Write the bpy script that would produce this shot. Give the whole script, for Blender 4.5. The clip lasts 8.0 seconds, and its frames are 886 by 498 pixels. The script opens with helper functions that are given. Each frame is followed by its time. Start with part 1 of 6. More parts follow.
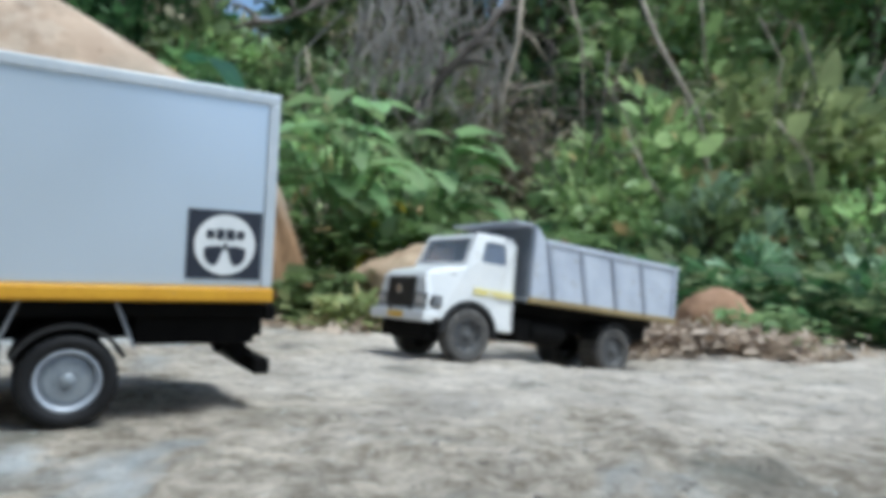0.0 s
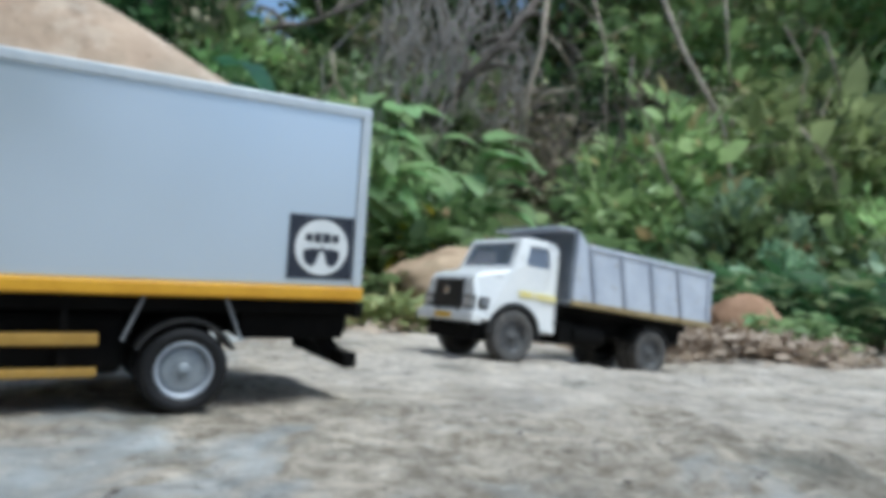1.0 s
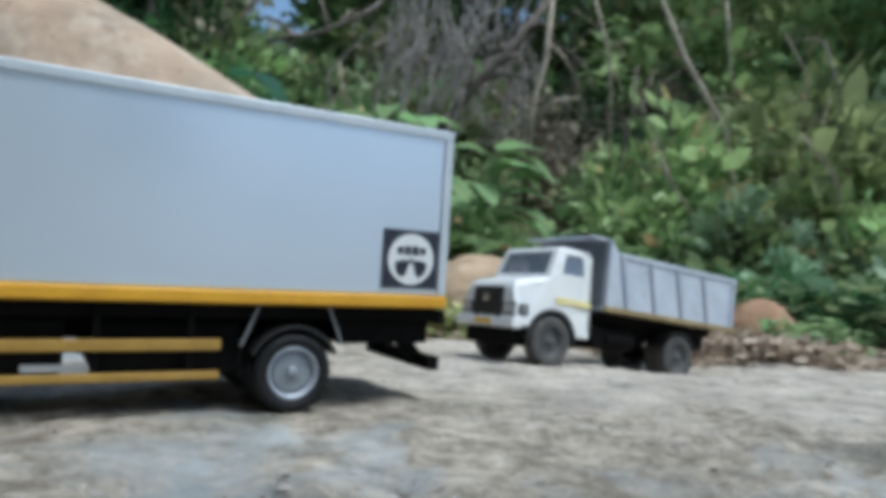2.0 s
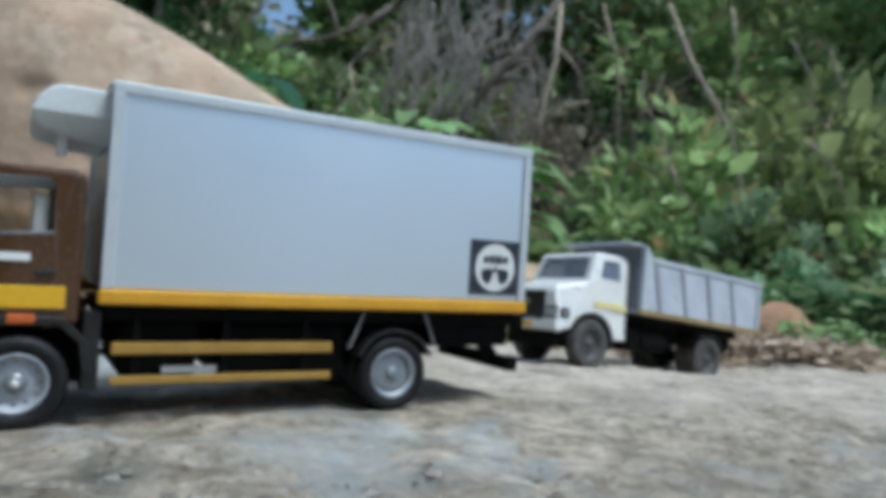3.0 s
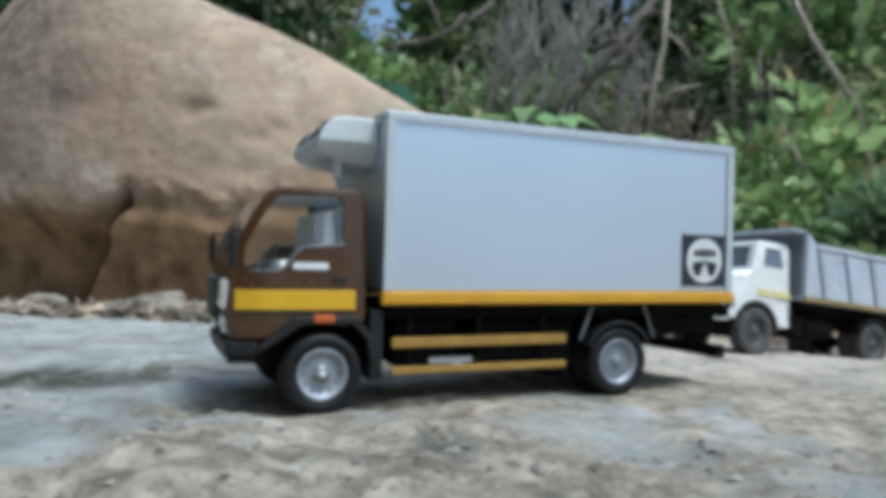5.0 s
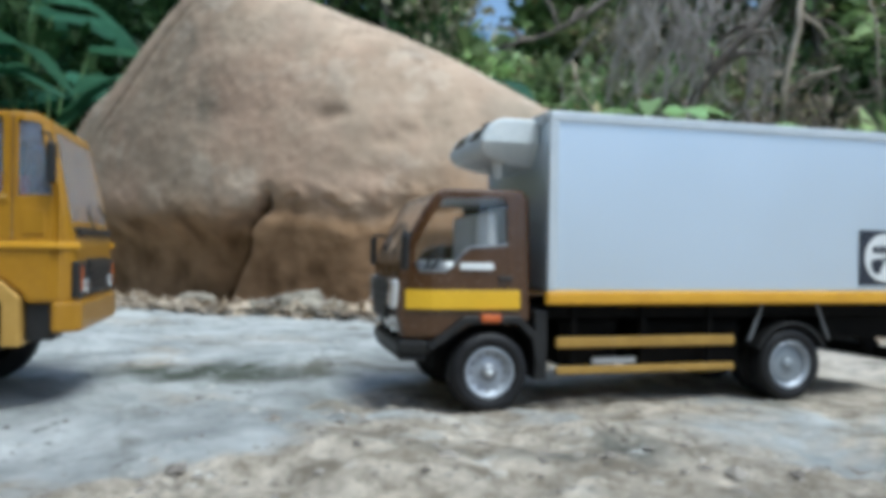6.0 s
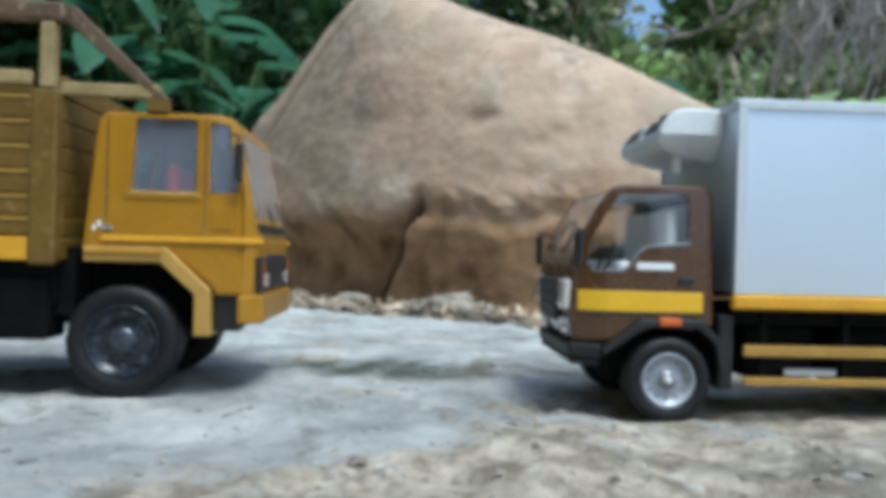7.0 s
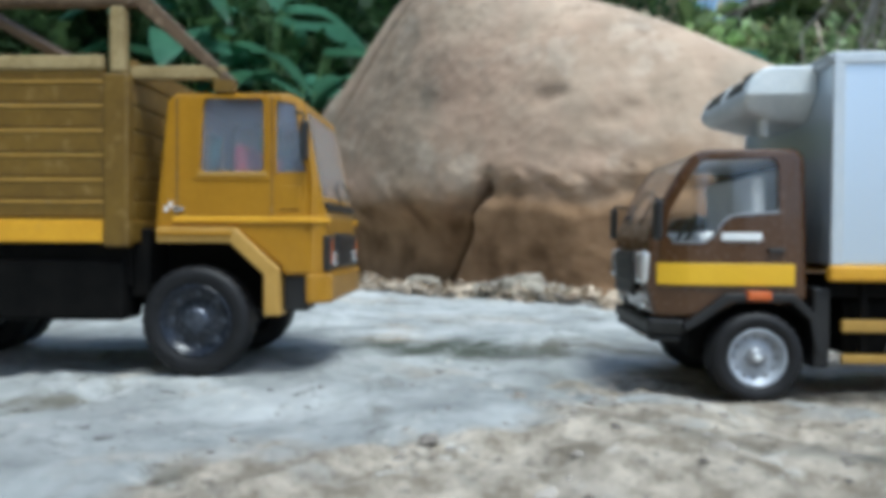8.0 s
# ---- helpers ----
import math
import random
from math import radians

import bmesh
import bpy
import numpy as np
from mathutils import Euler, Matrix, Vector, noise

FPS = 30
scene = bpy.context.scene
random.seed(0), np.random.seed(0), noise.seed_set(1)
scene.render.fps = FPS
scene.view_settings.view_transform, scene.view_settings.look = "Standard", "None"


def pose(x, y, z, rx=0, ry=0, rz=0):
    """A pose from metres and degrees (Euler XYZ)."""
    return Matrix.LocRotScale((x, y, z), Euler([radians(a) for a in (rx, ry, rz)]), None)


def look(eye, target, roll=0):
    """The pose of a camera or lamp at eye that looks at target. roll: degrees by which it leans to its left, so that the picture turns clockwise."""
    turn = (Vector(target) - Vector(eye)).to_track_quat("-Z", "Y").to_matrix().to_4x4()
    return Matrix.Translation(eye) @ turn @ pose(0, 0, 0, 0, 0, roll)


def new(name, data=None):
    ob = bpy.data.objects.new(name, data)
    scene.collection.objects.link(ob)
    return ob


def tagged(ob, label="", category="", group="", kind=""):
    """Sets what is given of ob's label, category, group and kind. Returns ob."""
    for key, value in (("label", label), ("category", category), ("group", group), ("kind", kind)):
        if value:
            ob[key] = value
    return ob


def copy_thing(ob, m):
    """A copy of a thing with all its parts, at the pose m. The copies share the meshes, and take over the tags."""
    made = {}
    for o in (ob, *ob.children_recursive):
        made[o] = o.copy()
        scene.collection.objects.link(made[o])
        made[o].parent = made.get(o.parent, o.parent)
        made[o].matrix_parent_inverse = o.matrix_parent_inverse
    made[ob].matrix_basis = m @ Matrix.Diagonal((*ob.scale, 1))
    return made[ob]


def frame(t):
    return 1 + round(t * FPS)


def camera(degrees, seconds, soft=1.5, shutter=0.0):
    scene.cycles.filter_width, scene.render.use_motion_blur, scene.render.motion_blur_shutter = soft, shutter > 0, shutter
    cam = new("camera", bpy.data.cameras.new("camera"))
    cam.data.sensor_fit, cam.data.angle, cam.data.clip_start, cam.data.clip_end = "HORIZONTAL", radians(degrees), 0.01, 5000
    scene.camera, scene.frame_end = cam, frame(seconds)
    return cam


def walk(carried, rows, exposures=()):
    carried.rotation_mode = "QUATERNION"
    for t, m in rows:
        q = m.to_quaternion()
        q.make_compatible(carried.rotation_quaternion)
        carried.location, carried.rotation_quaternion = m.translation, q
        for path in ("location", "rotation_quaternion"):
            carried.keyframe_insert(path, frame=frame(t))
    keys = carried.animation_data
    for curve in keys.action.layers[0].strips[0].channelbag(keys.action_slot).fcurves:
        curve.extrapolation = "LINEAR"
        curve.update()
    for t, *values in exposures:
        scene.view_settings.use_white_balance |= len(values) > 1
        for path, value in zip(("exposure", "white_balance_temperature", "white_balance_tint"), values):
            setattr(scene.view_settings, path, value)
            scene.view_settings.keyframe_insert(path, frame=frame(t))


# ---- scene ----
cam = camera(63.5, 8.0, soft=5.8)
cam.data.dof.use_dof, cam.data.dof.focus_distance, cam.data.dof.aperture_fstop = True, 0.95, 5.2
PATH = [
    (0, (0.0258, 0.0537, 0.2022), (-0.0154, 2.0532, 0.2190), 2.93),
    (0.5, (-0.0151, 0.0176, 0.2000), (-0.0766, 2.0166, 0.2230), 3.22),
    (1, (-0.0551, -0.0134, 0.1999), (-0.1345, 1.9849, 0.2201), 3.71),
    (1.5, (-0.1050, -0.0534, 0.1974), (-0.1808, 1.9449, 0.2278), 3.52),
    (3, (-0.2852, -0.1764, 0.2009), (-0.3486, 1.8221, 0.2449), 3.42),
    (3.5, (-0.3332, -0.2114, 0.1995), (-0.4364, 1.7855, 0.2398), 3.20),
    (4, (-0.3801, -0.2385, 0.1970), (-0.5351, 1.7552, 0.2292), 2.88),
    (5.5, (-0.4943, -0.3014, 0.2023), (-0.9526, 1.6453, 0.2078), 0.79),
    (6, (-0.5224, -0.3094, 0.2022), (-1.1486, 1.5900, 0.2066), 0.86),
    (6.5, (-0.5423, -0.3155, 0.1995), (-1.3438, 1.5168, 0.2107), 1.40),
    (7, (-0.5640, -0.3016, 0.1924), (-1.5508, 1.4379, 0.2044), 1.41),
    (7.5, (-0.5748, -0.2817, 0.1876), (-1.6907, 1.3781, 0.1825), 0.76),
    (8, (-0.5776, -0.2778, 0.1815), (-1.7283, 1.3576, 0.1463), 0.32),
]
walk(cam, [(t, look(eye, target, roll)) for t, eye, target, roll in PATH], [(0.0, 0.24, 5660, 1), (1.7, 0.07, 5660, 1), (4.2, 0.0, 5660, 0), (5.5, 0.22, 5660, 0), (8.0, 0.4, 5660, 0)])

# ---- light: open shade under a bright hazy sky ----
SUN_UP, SUN_ROUND = 66.0, 115.0
world = bpy.data.worlds.new("sky")
scene.world = world
world.use_nodes = True
wn = world.node_tree.nodes
sky = wn.new("ShaderNodeTexSky")
sky.sky_type, sky.sun_disc = "NISHITA", False
sky.sun_elevation, sky.sun_rotation = radians(SUN_UP), radians(SUN_ROUND)
sky.air_density, sky.dust_density, sky.ozone_density = 1.0, 2.5, 1.0
wn["Background"].inputs["Strength"].default_value = 0.145
world.node_tree.links.new(sky.outputs["Color"], wn["Background"].inputs["Color"])
sun = new("sun", bpy.data.lights.new("sun", "SUN"))
sun.data.energy, sun.data.angle, sun.data.color = 2.7, radians(22), (1.0, 0.97, 0.92)
SUN_FROM = Vector((math.sin(radians(SUN_ROUND)) * math.cos(radians(SUN_UP)), math.cos(radians(SUN_ROUND)) * math.cos(radians(SUN_UP)), math.sin(radians(SUN_UP))))
sun.matrix_world = look(SUN_FROM * 20, (0, 0, 0))


# ---- materials ----
def surface(name, a, b, rough=0.6, metal=0.0, scale=20.0, fine=150.0, bump=0.2, depth=0.002, speck=None, speck_at=0.62, coat=0.0, vary=0.12, spec=0.5):
    """Two tones mixed by a coarse and a fine grain, with specks of dirt and a fine relief."""
    m = bpy.data.materials.new(name)
    m.use_nodes = True
    n, l = m.node_tree.nodes, m.node_tree.links
    p = n["Principled BSDF"]
    p.inputs["Metallic"].default_value = metal
    p.inputs["Coat Weight"].default_value = coat
    p.inputs["Specular IOR Level"].default_value = spec
    co = n.new("ShaderNodeTexCoord")
    big, small = n.new("ShaderNodeTexNoise"), n.new("ShaderNodeTexNoise")
    for tex, sc, de in ((big, scale, 5), (small, fine, 4)):
        tex.inputs["Scale"].default_value, tex.inputs["Detail"].default_value = sc, de
        l.new(co.outputs["Object"], tex.inputs["Vector"])
    mean = n.new("ShaderNodeMath")
    mean.operation, mean.inputs[1].default_value = "MULTIPLY_ADD", 0.45
    l.new(small.outputs["Fac"], mean.inputs[0])
    half = n.new("ShaderNodeMath")
    half.operation, half.inputs[1].default_value = "MULTIPLY", 0.55
    l.new(big.outputs["Fac"], half.inputs[0])
    l.new(half.outputs[0], mean.inputs[2])
    ramp = n.new("ShaderNodeValToRGB")
    ramp.color_ramp.elements[0].position, ramp.color_ramp.elements[1].position = 0.38, 0.62
    ramp.color_ramp.elements[0].color, ramp.color_ramp.elements[1].color = (*a, 1), (*b, 1)
    l.new(mean.outputs[0], ramp.inputs["Fac"])
    col = ramp.outputs["Color"]
    if speck:
        dirt = n.new("ShaderNodeTexNoise")
        dirt.inputs["Scale"].default_value, dirt.inputs["Detail"].default_value = scale * 2.3, 8
        dirt.inputs["Roughness"].default_value = 0.7
        l.new(co.outputs["Object"], dirt.inputs["Vector"])
        cut = n.new("ShaderNodeMapRange")
        cut.inputs["From Min"].default_value, cut.inputs["From Max"].default_value = speck_at - 0.06, speck_at + 0.06
        l.new(dirt.outputs["Fac"], cut.inputs["Value"])
        mix = n.new("ShaderNodeMix")
        mix.data_type = "RGBA"
        mix.inputs["B"].default_value = (*speck, 1)
        l.new(cut.outputs["Result"], mix.inputs["Factor"])
        l.new(col, mix.inputs["A"])
        col = mix.outputs["Result"]
    if vary:
        info = n.new("ShaderNodeObjectInfo")
        span = n.new("ShaderNodeMapRange")
        span.inputs["To Min"].default_value, span.inputs["To Max"].default_value = 1 - vary, 1 + vary
        l.new(info.outputs["Random"], span.inputs["Value"])
        hsv = n.new("ShaderNodeHueSaturation")
        l.new(span.outputs["Result"], hsv.inputs["Value"])
        l.new(col, hsv.inputs["Color"])
        col = hsv.outputs["Color"]
    l.new(col, p.inputs["Base Color"])
    rr = n.new("ShaderNodeMapRange")
    rr.inputs["To Min"].default_value, rr.inputs["To Max"].default_value = max(rough - 0.12, 0.02), min(rough + 0.12, 1)
    l.new(small.outputs["Fac"], rr.inputs["Value"])
    l.new(rr.outputs["Result"], p.inputs["Roughness"])
    if bump:
        bp = n.new("ShaderNodeBump")
        bp.inputs["Strength"].default_value, bp.inputs["Distance"].default_value = bump, depth
        l.new(mean.outputs[0], bp.inputs["Height"])
        l.new(bp.outputs["Normal"], p.inputs["Normal"])
    return m


def leafy(name, dark, light, dry=None, rough=0.48, clear=0.5, dry_share=0.06):
    """Leaves: each one its own green, some of them dry, with light passing through."""
    m = bpy.data.materials.new(name)
    m.use_nodes = True
    n, l = m.node_tree.nodes, m.node_tree.links
    p, out = n["Principled BSDF"], n["Material Output"]
    geo, info = n.new("ShaderNodeNewGeometry"), n.new("ShaderNodeObjectInfo")
    ramp = n.new("ShaderNodeValToRGB")
    e = ramp.color_ramp.elements
    e[0].color, e[1].color = (*dark, 1), (*light, 1)
    e[1].position = 1 - dry_share if dry else 1.0
    if dry:
        last = e.new(min(1.0, 1.02 - dry_share))
        last.color = (*dry, 1)
    l.new(geo.outputs["Random Per Island"], ramp.inputs["Fac"])
    span = n.new("ShaderNodeMapRange")
    span.inputs["To Min"].default_value, span.inputs["To Max"].default_value = 0.65, 1.35
    l.new(info.outputs["Random"], span.inputs["Value"])
    tint = n.new("ShaderNodeMapRange")
    tint.inputs["To Min"].default_value, tint.inputs["To Max"].default_value = 0.48, 0.53
    l.new(info.outputs["Random"], tint.inputs["Value"])
    co, tex = n.new("ShaderNodeTexCoord"), n.new("ShaderNodeTexNoise")
    tex.inputs["Scale"].default_value = 9
    l.new(co.outputs["Object"], tex.inputs["Vector"])
    tone = n.new("ShaderNodeMapRange")
    tone.inputs["To Min"].default_value, tone.inputs["To Max"].default_value = 0.6, 1.4
    l.new(tex.outputs["Fac"], tone.inputs["Value"])
    mul = n.new("ShaderNodeMath")
    mul.operation = "MULTIPLY"
    l.new(span.outputs["Result"], mul.inputs[0])
    l.new(tone.outputs["Result"], mul.inputs[1])
    hsv = n.new("ShaderNodeHueSaturation")
    l.new(tint.outputs["Result"], hsv.inputs["Hue"])
    l.new(mul.outputs[0], hsv.inputs["Value"])
    l.new(ramp.outputs["Color"], hsv.inputs["Color"])
    l.new(hsv.outputs["Color"], p.inputs["Base Color"])
    p.inputs["Roughness"].default_value = rough
    p.inputs["Specular IOR Level"].default_value = 0.4
    tr, mix = n.new("ShaderNodeBsdfTranslucent"), n.new("ShaderNodeMixShader")
    l.new(hsv.outputs["Color"], tr.inputs["Color"])
    mix.inputs["Fac"].default_value = clear
    l.new(p.outputs["BSDF"], mix.inputs[1])
    l.new(tr.outputs["BSDF"], mix.inputs[2])
    l.new(mix.outputs["Shader"], out.inputs["Surface"])
    return m


def clear_glass(name, tint=(0.985, 0.99, 0.99)):
    m = bpy.data.materials.new(name)
    m.use_nodes = True
    p = m.node_tree.nodes["Principled BSDF"]
    p.inputs["Base Color"].default_value = (*tint, 1)
    p.inputs["Transmission Weight"].default_value = 1.0
    p.inputs["Roughness"].default_value = 0.03
    p.inputs["IOR"].default_value = 1.45
    return m


BOX_WHITE = surface("satin_aluminium_sheet", (0.67, 0.755, 0.855), (0.69, 0.775, 0.875), 0.34, 0.7, 1.5, 6, 0.0, 0.0004, vary=0)
BOX_EDGE = surface("box_edge_aluminium", (0.52, 0.57, 0.62), (0.6, 0.64, 0.68), 0.4, 0.25, 20, 200, 0.05, 0.0005, vary=0)
UNIT_WHITE = surface("unit_white_plastic", (0.58, 0.63, 0.66), (0.7, 0.74, 0.76), 0.4, 0, 30, 200, 0.05, 0.0005, (0.3, 0.3, 0.28), 0.68, vary=0)
BROWN = surface("brown_gloss_paint", (0.064, 0.0275, 0.0095), (0.073, 0.032, 0.011), 0.25, 0, 12, 180, 0.0, 0.0004, coat=0.4, vary=0)
AMBER = surface("amber_yellow_paint", (0.58, 0.29, 0.015), (0.68, 0.36, 0.02), 0.4, 0, 20, 220, 0.05, 0.0004, (0.4, 0.24, 0.08), 0.68, vary=0)
STRIPE = surface("bright_yellow_tape", (0.68, 0.4, 0.015), (0.74, 0.45, 0.02), 0.35, 0, 20, 220, 0.03, 0.0004, vary=0)
FADED = surface("faded_yellow_tape", (0.7, 0.6, 0.2), (0.78, 0.7, 0.34), 0.5, 0, 20, 120, 0.03, 0.0004, (0.75, 0.73, 0.65), 0.6, vary=0)
RAILING = surface("tan_yellow_rail_paint", (0.31, 0.18, 0.032), (0.4, 0.24, 0.048), 0.45, 0, 25, 220, 0.05, 0.0004, (0.3, 0.22, 0.1), 0.64, vary=0)
DUSTY_RAIL = surface("dusty_straw_rail", (0.215, 0.155, 0.06), (0.36, 0.275, 0.13), 0.6, 0, 25, 200, 0.1, 0.0005, vary=0)
OCHRE = surface("ochre_cab_paint", (0.315, 0.148, 0.004), (0.38, 0.186, 0.006), 0.38, 0, 14, 200, 0.04, 0.0004, (0.4, 0.2, 0.03), 0.68, coat=0.2, vary=0)
BEAM_BROWN = surface("worn_brown_beam_paint", (0.07, 0.042, 0.02), (0.13, 0.082, 0.045), 0.6, 0, 18, 160, 0.1, 0.0006, (0.3, 0.22, 0.14), 0.62, vary=0)
OCHRE_DULL = surface("dull_ochre_body_paint", (0.118, 0.065, 0.007), (0.17, 0.097, 0.011), 0.5, 0, 18, 160, 0.1, 0.0006, (0.25, 0.16, 0.05), 0.62, vary=0.06)
FENDER_TAN = surface("tan_fender_paint", (0.37, 0.215, 0.042), (0.46, 0.275, 0.065), 0.45, 0, 20, 200, 0.05, 0.0004, vary=0)
WHITE = surface("white_cab_paint", (0.72, 0.73, 0.73), (0.82, 0.82, 0.81), 0.32, 0, 14, 160, 0.04, 0.0004, (0.5, 0.47, 0.42), 0.68, coat=0.3, vary=0)
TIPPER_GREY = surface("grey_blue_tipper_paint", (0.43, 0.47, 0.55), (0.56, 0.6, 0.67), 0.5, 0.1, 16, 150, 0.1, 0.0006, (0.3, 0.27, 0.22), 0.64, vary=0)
# the body's grey darkened, so the ribs carry their shade in the colour
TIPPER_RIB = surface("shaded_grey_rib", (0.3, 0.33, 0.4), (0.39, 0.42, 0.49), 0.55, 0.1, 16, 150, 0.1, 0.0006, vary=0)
TIPPER_DARK = surface("dark_grey_headboard", (0.15, 0.175, 0.21), (0.23, 0.25, 0.29), 0.55, 0.1, 16, 150, 0.1, 0.0006, vary=0)
BLACK = surface("black_plastic", (0.007, 0.007, 0.008), (0.016, 0.0155, 0.015), 0.5, 0, 30, 200, 0.1, 0.0005, vary=0)
CHASSIS = surface("dusty_black_chassis", (0.002, 0.002, 0.002), (0.006, 0.0055, 0.005), 0.8, 0, 30, 160, 0.2, 0.0008, (0.04, 0.035, 0.03), 0.7, vary=0, spec=0.1)
RUBBER = surface("tyre_rubber", (0.005, 0.005, 0.006), (0.011, 0.011, 0.013), 0.58, 0, 40, 260, 0.2, 0.0006, (0.04, 0.037, 0.034), 0.67, vary=0.1, spec=0.35)
RUBBER_DUSTY = surface("dusty_tyre_rubber", (0.05, 0.048, 0.047), (0.1, 0.095, 0.09), 0.85, 0, 40, 260, 0.2, 0.0006, (0.2, 0.18, 0.16), 0.6, vary=0.1)
RIM_SILVER = surface("silver_rim", (0.33, 0.36, 0.41), (0.43, 0.46, 0.51), 0.42, 0.2, 40, 200, 0.05, 0.0004, (0.25, 0.25, 0.25), 0.66, vary=0)
RIM_GREY = surface("dull_silver_rim", (0.23, 0.26, 0.29), (0.33, 0.36, 0.39), 0.45, 0.3, 40, 200, 0.05, 0.0004, (0.2, 0.2, 0.2), 0.62, vary=0)
HUB_DARK = surface("dark_steel_hub", (0.045, 0.052, 0.07), (0.09, 0.1, 0.125), 0.3, 0.5, 60, 200, 0.05, 0.0004, vary=0)
RIM_DARK = surface("dark_painted_rim", (0.008, 0.01, 0.017), (0.018, 0.023, 0.034), 0.28, 0.0, 40, 200, 0.05, 0.0004, vary=0)
RIM_DUSTY = surface("dust_covered_rim", (0.055, 0.056, 0.06), (0.12, 0.118, 0.115), 0.7, 0, 40, 200, 0.1, 0.0005, vary=0)
HUB_GREY = surface("grey_hub", (0.2, 0.21, 0.23), (0.32, 0.33, 0.35), 0.35, 0.5, 60, 200, 0.05, 0.0004, vary=0)
CHROME = surface("bright_metal", (0.6, 0.61, 0.62), (0.75, 0.75, 0.75), 0.18, 0.9, 60, 200, 0.02, 0.0003, vary=0)
NAVY = surface("navy_sticker", (0.012, 0.016, 0.03), (0.02, 0.026, 0.042), 0.4, 0, 30, 200, 0.0, 0.0003, vary=0)
STICKER_WHITE = surface("sticker_white", (0.68, 0.7, 0.71), (0.76, 0.77, 0.77), 0.45, 0, 30, 200, 0.0, 0.0003, vary=0)
ORANGE_LENS = surface("orange_lens", (0.46, 0.085, 0.015), (0.56, 0.13, 0.025), 0.2, 0, 40, 200, 0.0, 0.0003, coat=0.5, vary=0)
LAMP_LENS = surface("headlamp_lens", (0.55, 0.56, 0.57), (0.75, 0.75, 0.75), 0.1, 0.4, 40, 200, 0.0, 0.0003, coat=0.6, vary=0)
SEAT_GREY = surface("pale_seat_cloth", (0.68, 0.7, 0.73), (0.8, 0.81, 0.82), 0.8, 0, 40, 300, 0.2, 0.0006, vary=0)
SEAT_RED = surface("red_seat_cloth", (0.5, 0.02, 0.02), (0.62, 0.04, 0.03), 0.8, 0, 40, 300, 0.2, 0.0006, vary=0)
GLASS = clear_glass("window_glass")
# bluish tint and haze put the sky's reflection into the cab windows' colour
CLOUDY = clear_glass("tinted_haze_window", (0.5, 0.56, 0.68))
MISTY = clear_glass("misty_windscreen_plastic", (0.86, 0.88, 0.9))
MISTY.node_tree.nodes["Principled BSDF"].inputs["Transmission Weight"].default_value = 0.93
MISTY.node_tree.nodes["Principled BSDF"].inputs["Roughness"].default_value = 0.1
CLOUDY.node_tree.nodes["Principled BSDF"].inputs["Transmission Weight"].default_value = 0.86
CLOUDY.node_tree.nodes["Principled BSDF"].inputs["Roughness"].default_value = 0.07
ROCK_PALE = surface("weathered_pale_rock", (0.36, 0.272, 0.203), (0.498, 0.395, 0.305), 0.85, 0, 0.9, 7, 0.2, 0.008, (0.19, 0.145, 0.11), 0.64, vary=0, spec=0.25)
STONE = surface("broken_stone", (0.25, 0.22, 0.175), (0.46, 0.415, 0.34), 0.85, 0, 14, 90, 0.5, 0.004, (0.15, 0.12, 0.09), 0.64, vary=0.25, spec=0.25)
ROCK_RUST = surface("rusty_brown_rock", (0.29, 0.17, 0.1), (0.43, 0.265, 0.17), 0.85, 0, 5, 40, 0.5, 0.01, vary=0, spec=0.25)
BARK = surface("grey_bark", (0.1, 0.08, 0.065), (0.24, 0.2, 0.17), 0.85, 0, 10, 60, 0.5, 0.01, vary=0.2, spec=0.2)
TWIG = surface("pale_grey_twigs", (0.27, 0.235, 0.21), (0.5, 0.45, 0.41), 0.85, 0, 10, 60, 0.4, 0.006, vary=0.2, spec=0.2)
VINE = surface("pale_dry_vine", (0.28, 0.225, 0.17), (0.52, 0.44, 0.35), 0.85, 0, 10, 60, 0.4, 0.006, vary=0.2, spec=0.2)
CHIPS = leafy("stone_chips", (0.14, 0.12, 0.1), (0.4, 0.36, 0.31), rough=0.85, clear=0.0)
LEAF = leafy("shrub_leaves", (0.09, 0.148, 0.055), (0.32, 0.46, 0.19), (0.42, 0.31, 0.15), clear=0.46, dry_share=0.07)
# sunlight on the upper foliage is put into this brighter leaf colour
LEAF_BRIGHT = leafy("sunlit_yellow_green_leaves", (0.2, 0.285, 0.105), (0.55, 0.66, 0.31), (0.5, 0.4, 0.22), clear=0.46, dry_share=0.07)
# green leaves darkened: shade among the shrubs is put into their colour
LEAF_SHADED = leafy("shade_darkened_green_leaves", (0.03, 0.065, 0.025), (0.115, 0.195, 0.075))
LEAF_GREY = leafy("grey_green_leaves", (0.165, 0.25, 0.11), (0.47, 0.6, 0.3), (0.45, 0.34, 0.2), clear=0.46)
LEAF_BLUE = leafy("blue_green_leaves", (0.15, 0.235, 0.135), (0.44, 0.57, 0.35), (0.4, 0.32, 0.16), rough=0.5, clear=0.4)
LEAF_DEAD = leafy("withered_brown_leaves", (0.16, 0.13, 0.09), (0.44, 0.37, 0.27), (0.42, 0.46, 0.22), rough=0.7, clear=0.15, dry_share=0.12)
LEAF_BROAD = leafy("broad_soft_leaves", (0.2, 0.315, 0.125), (0.42, 0.55, 0.27))
LEAF_PALM = leafy("dark_long_leaves", (0.028, 0.095, 0.052), (0.12, 0.29, 0.17), rough=0.3)
LEAF_YELLOW = leafy("yellowing_leaves", (0.3, 0.26, 0.03), (0.45, 0.36, 0.05))
